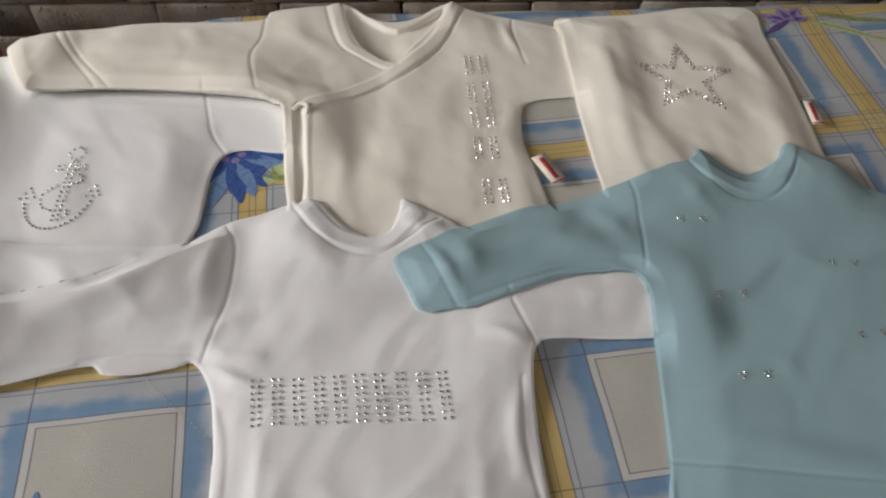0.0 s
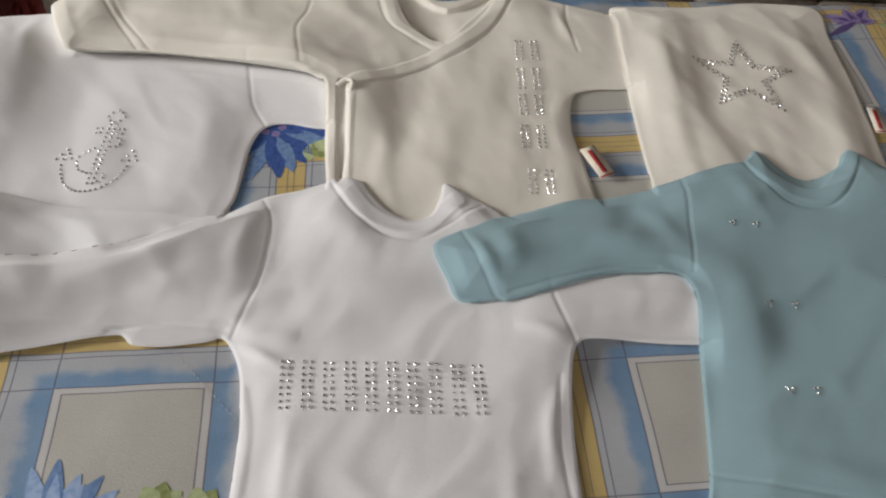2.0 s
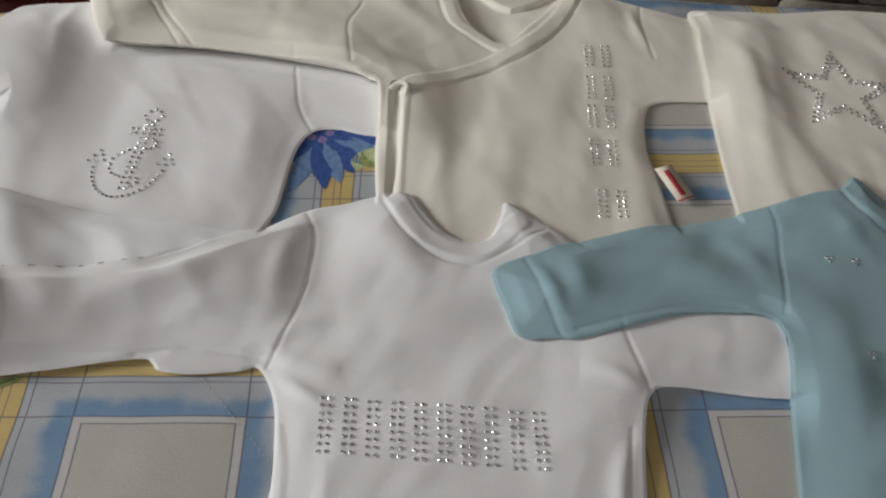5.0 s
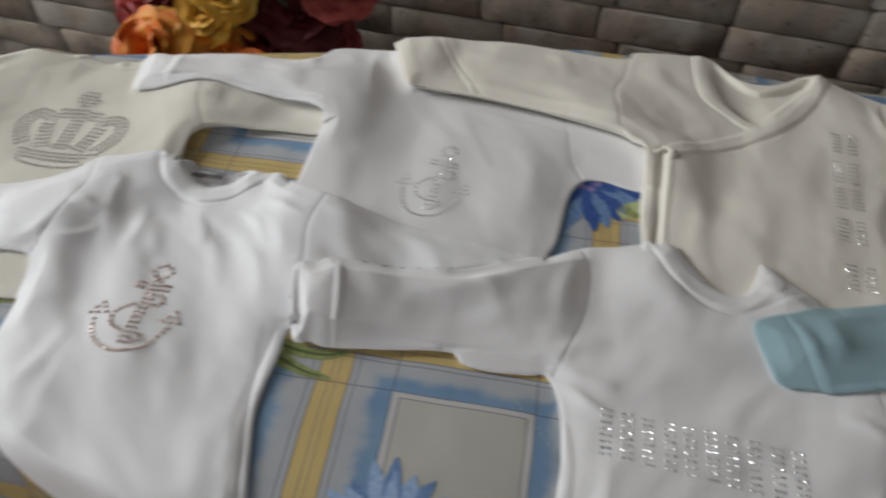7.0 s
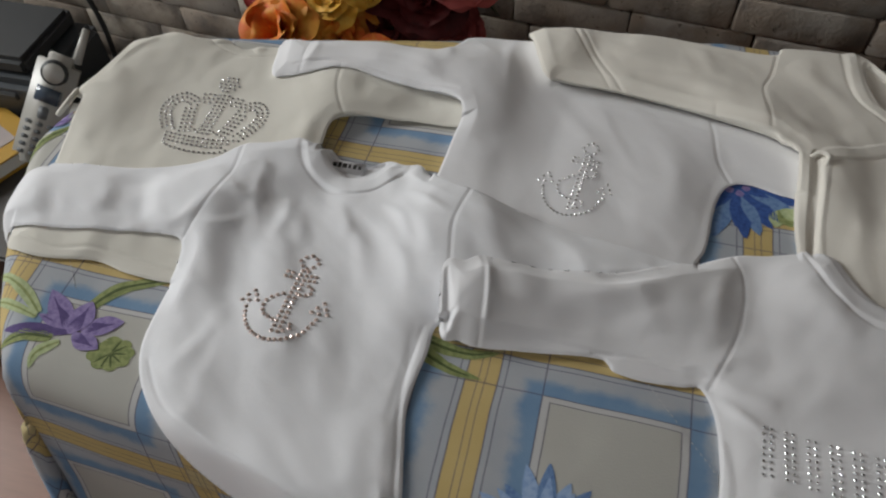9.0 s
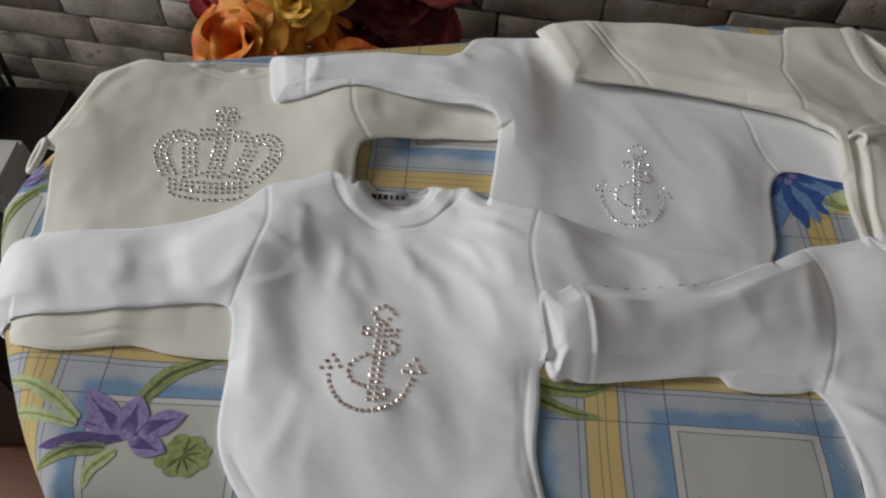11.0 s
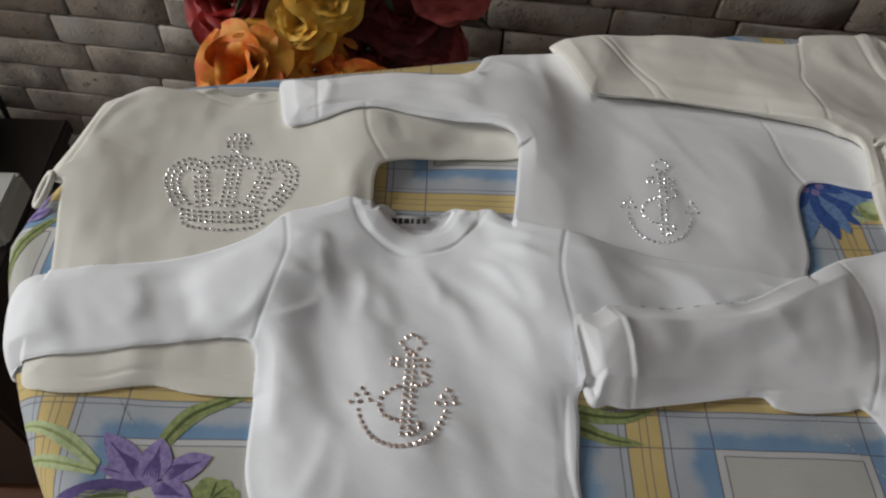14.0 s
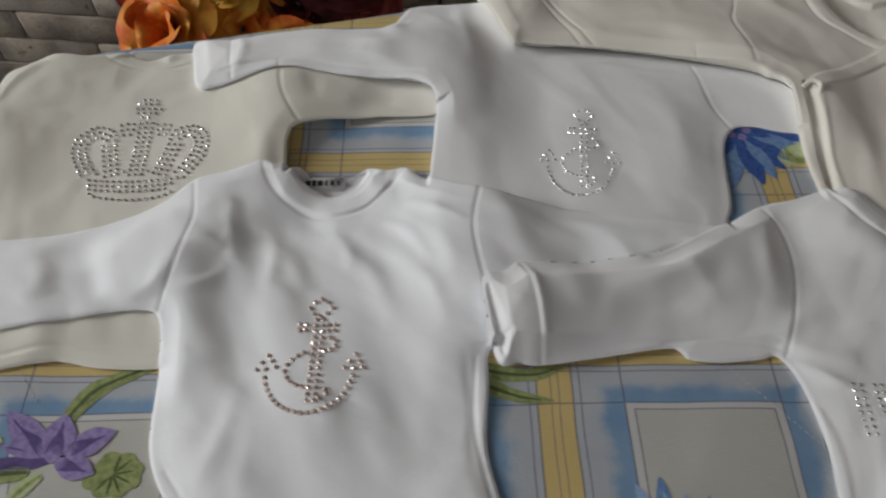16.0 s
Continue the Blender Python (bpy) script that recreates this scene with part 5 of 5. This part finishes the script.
# ---- bouquet behind the table ----
def rose(name, at, size, material, tilt, seed, parent, rings=4):
    """An open artificial bloom: whorls of cupped, softly waved petals."""
    r = random.Random(seed)
    bm = bmesh.new()
    N = 9
    for k in range(rings):
        n = 4 + k
        f = (k + 1) / rings
        for i in range(n):
            a = 2 * math.pi * (i + 0.5 * (k % 2)) / n + r.uniform(-0.25, 0.25)
            ph, lift, grow = r.uniform(0, 6), r.uniform(0.85, 1.2), r.uniform(0.9, 1.12)
            w, l = size * (0.36 + 0.40 * f) * grow, size * (0.60 + 0.40 * f) * grow
            rows = []
            for j in range(N):
                v = j / (N - 1)
                row = []
                for c in range(N):
                    q = c / (N - 1) * 2 - 1
                    top = v * (1 - 0.16 * q * q)
                    out = size * 0.05 * (k + 1) + l * (0.28 + 0.72 * f) * top ** 1.3
                    up = lift * l * (1.05 - 0.60 * f) * math.sin(top * 1.5) - size * 0.34 * f * top * top
                    wide = w * math.sin(math.pi * (0.12 + 0.60 * v)) * q
                    curl = size * (0.055 * math.sin(2.6 * q + 2.0 * v + ph) + 0.040 * math.sin(6.5 * q + 3.0 * v + 2 * ph)) * v * v + 0.28 * w * q * q * (1 - f * 0.55)
                    d = out - curl * 0.5
                    row.append(bm.verts.new((math.cos(a) * d - math.sin(a) * wide, math.sin(a) * d + math.cos(a) * wide, up + curl)))
                rows.append(row)
            for j in range(N - 1):
                for c in range(N - 1):
                    bm.faces.new((rows[j][c], rows[j][c + 1], rows[j + 1][c + 1], rows[j + 1][c]))
    bmesh.ops.transform(bm, matrix=pose(*at, *tilt), verts=bm.verts)
    ob = part(name, bm, material, parent)
    ob.modifiers.new("smooth", "SUBSURF").render_levels = 1
    return ob


def blade(at, direction, length, width, parent, material, seed):
    r = random.Random(seed)
    bm = bmesh.new()
    d = Vector(direction).normalized()
    side = d.cross(Vector((r.uniform(-1, 1), r.uniform(-1, 1), 0.3))).normalized()
    nrm = d.cross(side)
    rows = []
    for j in range(7):
        v = j / 6
        c = Vector(at) + d * length * v + nrm * length * 0.25 * v * v
        w = width * math.sin(math.pi * (0.08 + 0.92 * v) ** 0.8) * 0.5
        rows.append([bm.verts.new(c - side * w + nrm * w * 0.35), bm.verts.new(c), bm.verts.new(c + side * w + nrm * w * 0.35)])
    for j in range(6):
        for c in range(2):
            bm.faces.new((rows[j][c], rows[j][c + 1], rows[j + 1][c + 1], rows[j + 1][c]))
    return part("leaf", bm, material, parent)


stand = thing("flower_stand", (-0.27, 0.925, 0), "dark wooden stand holding the vase by the wall", "stand")
flat_box("top", (0.24, 0.13, 0.02), (0, 0, 0.39), CABINET, stand, 0.004)
for x in (-0.10, 0.10):
    for y in (-0.05, 0.05):
        flat_box("leg", (0.025, 0.025, 0.38), (x, y, 0.19), CABINET, stand, 0.003)

bouquet = thing("flower_arrangement", (-0.27, 0.925, 0.40), "artificial orange, yellow and dark red flowers in a dark vase", "flowers")
bm = bmesh.new()
prof = [(0.035, 0.0), (0.045, 0.02), (0.055, 0.08), (0.045, 0.15), (0.032, 0.18), (0.040, 0.20), (0.034, 0.20), (0.026, 0.17)]
rings = [[bm.verts.new((r * math.cos(i * math.pi / 10), r * math.sin(i * math.pi / 10), z)) for i in range(20)] for r, z in prof]
for a, b in zip(rings, rings[1:]):
    for i in range(20):
        bm.faces.new((a[i], a[(i + 1) % 20], b[(i + 1) % 20], b[i]))
bm.faces.new(rings[0][::-1])
part("vase", bm, VASE, bouquet)
BLOOMS = (
    ("orange_bloom", (-0.362, 0.890, 0.672), 0.052, PETAL_ORANGE, (35, -20, 0), 1, 3), ("orange_bloom", (-0.293, 0.902, 0.668), 0.043, PETAL_ORANGE, (45, 5, 20), 2, 3), ("orange_bloom", (-0.240, 0.885, 0.655), 0.032, PETAL_ORANGE, (45, 15, 0), 11, 3),
    ("yellow_bloom", (-0.305, 0.930, 0.712), 0.036, PETAL_YELLOW, (50, -10, 0), 3, 4), ("yellow_bloom", (-0.278, 0.938, 0.738), 0.036, PETAL_YELLOW, (50, 15, 0), 8, 4), ("red_bloom", (-0.385, 0.960, 0.705), 0.044, PETAL_RED, (40, -20, 10), 4, 4),
    ("dark_red_bloom", (-0.238, 0.940, 0.668), 0.042, PETAL_WINE, (40, 10, 0), 5, 4), ("dark_red_bloom", (-0.198, 0.960, 0.705), 0.046, PETAL_WINE, (40, 10, 0), 7, 4), ("pink_bloom", (-0.168, 0.962, 0.655), 0.036, PETAL_PINK, (50, 15, 0), 6, 5),
    ("dark_red_bloom", (-0.25, 0.970, 0.725), 0.046, PETAL_WINE, (40, 10, 0), 9, 4), ("red_bloom", (-0.41, 0.975, 0.775), 0.045, PETAL_RED, (40, -20, 0), 10, 4), ("yellow_bloom", (-0.30, 0.955, 0.785), 0.04, PETAL_YELLOW, (50, -5, 0), 12, 4),
    ("dark_red_bloom", (-0.21, 0.970, 0.785), 0.048, PETAL_WINE, (40, 10, 0), 13, 4), ("pink_bloom", (-0.15, 0.972, 0.735), 0.038, PETAL_PINK, (40, 10, 0), 14, 5),
)
off = Matrix.Translation(-bouquet.location + Vector((0.014, 0, 0)))
for n, at, size, mat, tilt, seed, whorls in BLOOMS:
    rose(n, at, size, mat, tilt, seed, bouquet, whorls).data.transform(off)
    tube("stem", [(-0.27, 0.925, 0.56), ((at[0] - 0.27) / 2, (at[1] + 0.925) / 2 + 0.01, (at[2] + 0.56) / 2), at], 0.002, STEM, bouquet).data.transform(off)
rl = random.Random(4)
for i in range(26):
    at = (-0.27 + rl.uniform(-0.12, 0.15), 0.955 + rl.uniform(-0.02, 0.035), rl.uniform(0.60, 0.76))
    blade(at, (rl.uniform(-1, 1), rl.uniform(-0.5, 0.1), rl.uniform(-0.3, 1)), rl.uniform(0.05, 0.09), 0.028, bouquet, LEAF, i).data.transform(off)

# ---- low cabinet with telephone at the table's end ----
cabinet = thing("side_cabinet", (-0.945, 0.86, 0), "dark wooden low cabinet beside the table", "cabinet")
flat_box("body", (0.50, 0.40, 0.375), (0, 0, 0.2075), CABINET, cabinet, 0.006)
flat_box("top", (0.52, 0.42, 0.025), (0, 0, 0.4075), CABINET, cabinet, 0.004)
for x in (-0.22, 0.22):
    for y in (-0.18, 0.18):
        flat_box("foot", (0.04, 0.04, 0.02), (x, y, 0.01), CABINET, cabinet)
machine = thing("fax_machine", (-0.945, 0.985, 0.42), "dark grey desktop office machine on the cabinet", "office machine")
flat_box("body", (0.34, 0.17, 0.085), (0, 0, 0.0425), GREY_PLASTIC, machine, 0.012)
flat_box("lid", (0.30, 0.14, 0.03), (-0.01, 0.005, 0.099), DARK_PLASTIC, machine, 0.008)
flat_box("paper_slot", (0.24, 0.012, 0.012), (0, -0.084, 0.06), DARK_PLASTIC, machine, 0.002)


def telephone():
    root = thing("cordless_telephone", (-0.738, 0.832, 0.42), "white cordless telephone handset leaning in its charging base", "telephone")
    flat_box("charging_base", (0.085, 0.10, 0.045), (0.01, 0.045, 0.0225), PHONE_PLASTIC, root, 0.008)
    up = Vector((0.30, 0.55, 0.72)).normalized()
    face = Vector((0.42, -0.52, 0.62))
    face = (face - up * face.dot(up)).normalized()
    side = (-face).cross(up)
    lean = Matrix((side, -face, up)).transposed().to_4x4()
    lean = lean @ Matrix.Scale(1.12, 4)
    lean.translation = (-0.012, -0.035, 0.035)
    bm = bmesh.new()
    box(bm, (0.050, 0.032, 0.150), (0, 0.002, 0.075), 0.011)
    bmesh.ops.transform(bm, matrix=lean, verts=bm.verts)
    hand = part("handset", bm, PHONE_PLASTIC, root)
    bm = bmesh.new()
    bmesh.ops.create_cone(bm, cap_ends=True, segments=24, radius1=0.0165, radius2=0.015, depth=0.004)
    bmesh.ops.transform(bm, matrix=lean @ pose(0, -0.0145, 0.130, 90), verts=bm.verts)
    ring = part("earpiece_ring", bm, DARK_PLASTIC, hand)
    bm = bmesh.new()
    bmesh.ops.create_cone(bm, cap_ends=True, segments=24, radius1=0.014, radius2=0.012, depth=0.005)
    bmesh.ops.transform(bm, matrix=lean @ pose(0, -0.0155, 0.130, 90), verts=bm.verts)
    part("earpiece", bm, PHONE_PLASTIC, hand)
    for name, size, at, mat in (("display", (0.030, 0.004, 0.022), (0, -0.0135, 0.100), LCD), ("navigation_pad", (0.012, 0.005, 0.017), (0, -0.0135, 0.076), KEY_GREY)):
        bm = bmesh.new()
        box(bm, size, at, 0.0015)
        bmesh.ops.transform(bm, matrix=lean, verts=bm.verts)
        part(name, bm, mat, hand)
    for r in range(5):
        for c in range(3):
            bm = bmesh.new()
            box(bm, (0.009, 0.004, 0.006), (-0.013 + 0.013 * c, -0.0135, 0.060 - 0.0105 * r), 0.0015)
            bmesh.ops.transform(bm, matrix=lean, verts=bm.verts)
            part("key", bm, KEY_GREY, hand)
    bm = bmesh.new()
    bmesh.ops.create_cone(bm, cap_ends=True, segments=12, radius1=0.006, radius2=0.0045, depth=0.045)
    bmesh.ops.transform(bm, matrix=lean @ pose(0.016, 0.010, 0.168), verts=bm.verts)
    part("antenna", bm, PHONE_PLASTIC, hand)
    return root


telephone()
book = thing("yellow_book", (-0.875, 0.80, 0.42), "yellow book with a printed cover lying on the cabinet", "book")
turn = Matrix.Rotation(radians(-25), 4, "Z")
flat_box("pages", (0.135, 0.185, 0.022), (0, 0, 0.014), PAPER, book, 0.001, "", turn)
flat_box("cover", (0.142, 0.192, 0.003), (0, 0, 0.0266), BOOK_YELLOW, book, 0.001, "", turn)
flat_box("back_cover", (0.142, 0.192, 0.003), (0, 0, 0.0015), BOOK_YELLOW, book, 0.001, "", turn)
flat_box("cover_picture", (0.08, 0.09, 0.0008), (0.01, 0.02, 0.0286), BOOK_PATCH, book, 0, "", turn)


# ---- socket, plug and cable on the stone wall ----
def on_wall(x, out, z):
    return WALL @ Vector((x, -out, z))


socket = thing("wall_socket", on_wall(-0.835, 0.017, 0.715), "white double wall socket with a plug in it", "socket")
socket.rotation_euler = (0, 0, radians(-6))
flat_box("plate", (0.16, 0.012, 0.085), (0, 0, 0), SOCKET_PLASTIC, socket, 0.003)
for x in (-0.04, 0.04):
    bm = bmesh.new()
    bmesh.ops.create_cone(bm, cap_ends=True, segments=24, radius1=0.026, radius2=0.024, depth=0.008)
    bmesh.ops.transform(bm, matrix=pose(x, -0.009, 0, 90), verts=bm.verts)
    part("outlet", bm, SOCKET_PLASTIC, socket)
bm = bmesh.new()
bmesh.ops.create_cone(bm, cap_ends=True, segments=20, radius1=0.019, radius2=0.014, depth=0.035)
bmesh.ops.transform(bm, matrix=pose(0.04, -0.03, 0, 90), verts=bm.verts)
plug = part("plug", bm, SOCKET_PLASTIC, socket, "white round mains plug")
cable = tagged(tube("power_cable", [on_wall(-0.76, 0.02, 1.05), on_wall(-0.745, 0.018, 0.80), on_wall(-0.715, 0.018, 0.62), on_wall(-0.688, 0.02, 0.50), on_wall(-0.682, 0.03, 0.40), on_wall(-0.70, 0.04, 0.02)], 0.0045, BLACK_RUBBER), "black power cable hanging down the stone wall", "cable")

# ---- stone bricks of the wall ----
def brick_shape(seed, l, h):
    r = random.Random(seed)
    nx, nz = 5, 3
    me = bpy.data.meshes.new("brick")
    co, faces = [], []
    for i in range(nx + 1):
        for j in range(nz + 1):
            x, z = ((0, 0.022, 0.35, 0.68, 0.978, 1)[i] - 0.5) * l, ((0, 0.05, 0.95, 1)[j] - 0.5) * h
            rim = i in (0, nx) or j in (0, nz)
            cor = i in (0, nx) and j in (0, nz)
            x += r.uniform(-1, 1) * 0.0008 - (0.0022 * math.copysign(1, x) if cor else 0)
            z += r.uniform(-1, 1) * 0.0009 - (0.0020 * math.copysign(1, z) if cor else 0)
            co.append((x, -0.0070 - r.uniform(0, 0.0010) if rim else -0.0080 - r.uniform(0, 0.0012), z))
    def at(i, j):
        return i * (nz + 1) + j
    for i in range(nx):
        for j in range(nz):
            faces.append((at(i, j), at(i + 1, j), at(i + 1, j + 1), at(i, j + 1)))
    ring = [at(i, 0) for i in range(nx)] + [at(nx, j) for j in range(nz)] + [at(i, nz) for i in range(nx, 0, -1)] + [at(0, j) for j in range(nz, 0, -1)]
    base = len(co)
    co += [(co[k][0] * 1.01, 0.006, co[k][2] * 1.01) for k in ring]
    n = len(ring)
    for k in range(n):
        faces.append((ring[k], base + k, base + (k + 1) % n, ring[(k + 1) % n]))
    me.from_pydata(co, [], faces)
    me.update()
    me.materials.append(BRICK)
    me.polygons.foreach_set("use_smooth", [True] * len(me.polygons))
    return me


BRICK_L, BRICK_H = 0.146, 0.0455
LENGTHS = (0.92, 1.0, 1.08)
shapes = [brick_shape(i, BRICK_L * LENGTHS[i % 3] - 0.0026, BRICK_H - 0.0024) for i in range(12)]
rb_ = random.Random(3)
rest = []
count = 0
for row in range(2, 30):
    x = -1.75 - (row % 2) * BRICK_L * 0.5 + rb_.uniform(-0.02, 0.02)
    while x < 1.5:
        k = rb_.randrange(12)
        l = BRICK_L * LENGTHS[k % 3]
        spot = Matrix.Translation((x + l / 2, rb_.uniform(-0.0008, 0.0008), row * BRICK_H + BRICK_H / 2)) @ Matrix.Rotation(rb_.uniform(-0.004, 0.004), 4, "Y")
        x += l
        near = -0.95 < x < 0.75 and 8 <= row <= 22
        if near and count < 300:
            ob = new("brick", shapes[k])
            ob.parent = stone_wall
            ob.matrix_local = spot
            count += 1
        else:
            rest.append((k, spot))
co, faces = [], []
for k, spot in rest:
    me = shapes[k]
    b = len(co)
    co += [spot @ v.co for v in me.vertices]
    faces += [tuple(b + i for i in p.vertices) for p in me.polygons]
me = bpy.data.meshes.new("bricks_beyond")
me.from_pydata(co, [], faces)
me.update()
ob = mesh_part("bricks_beyond", me, BRICK, stone_wall)
ob["kind"] = "stuff"
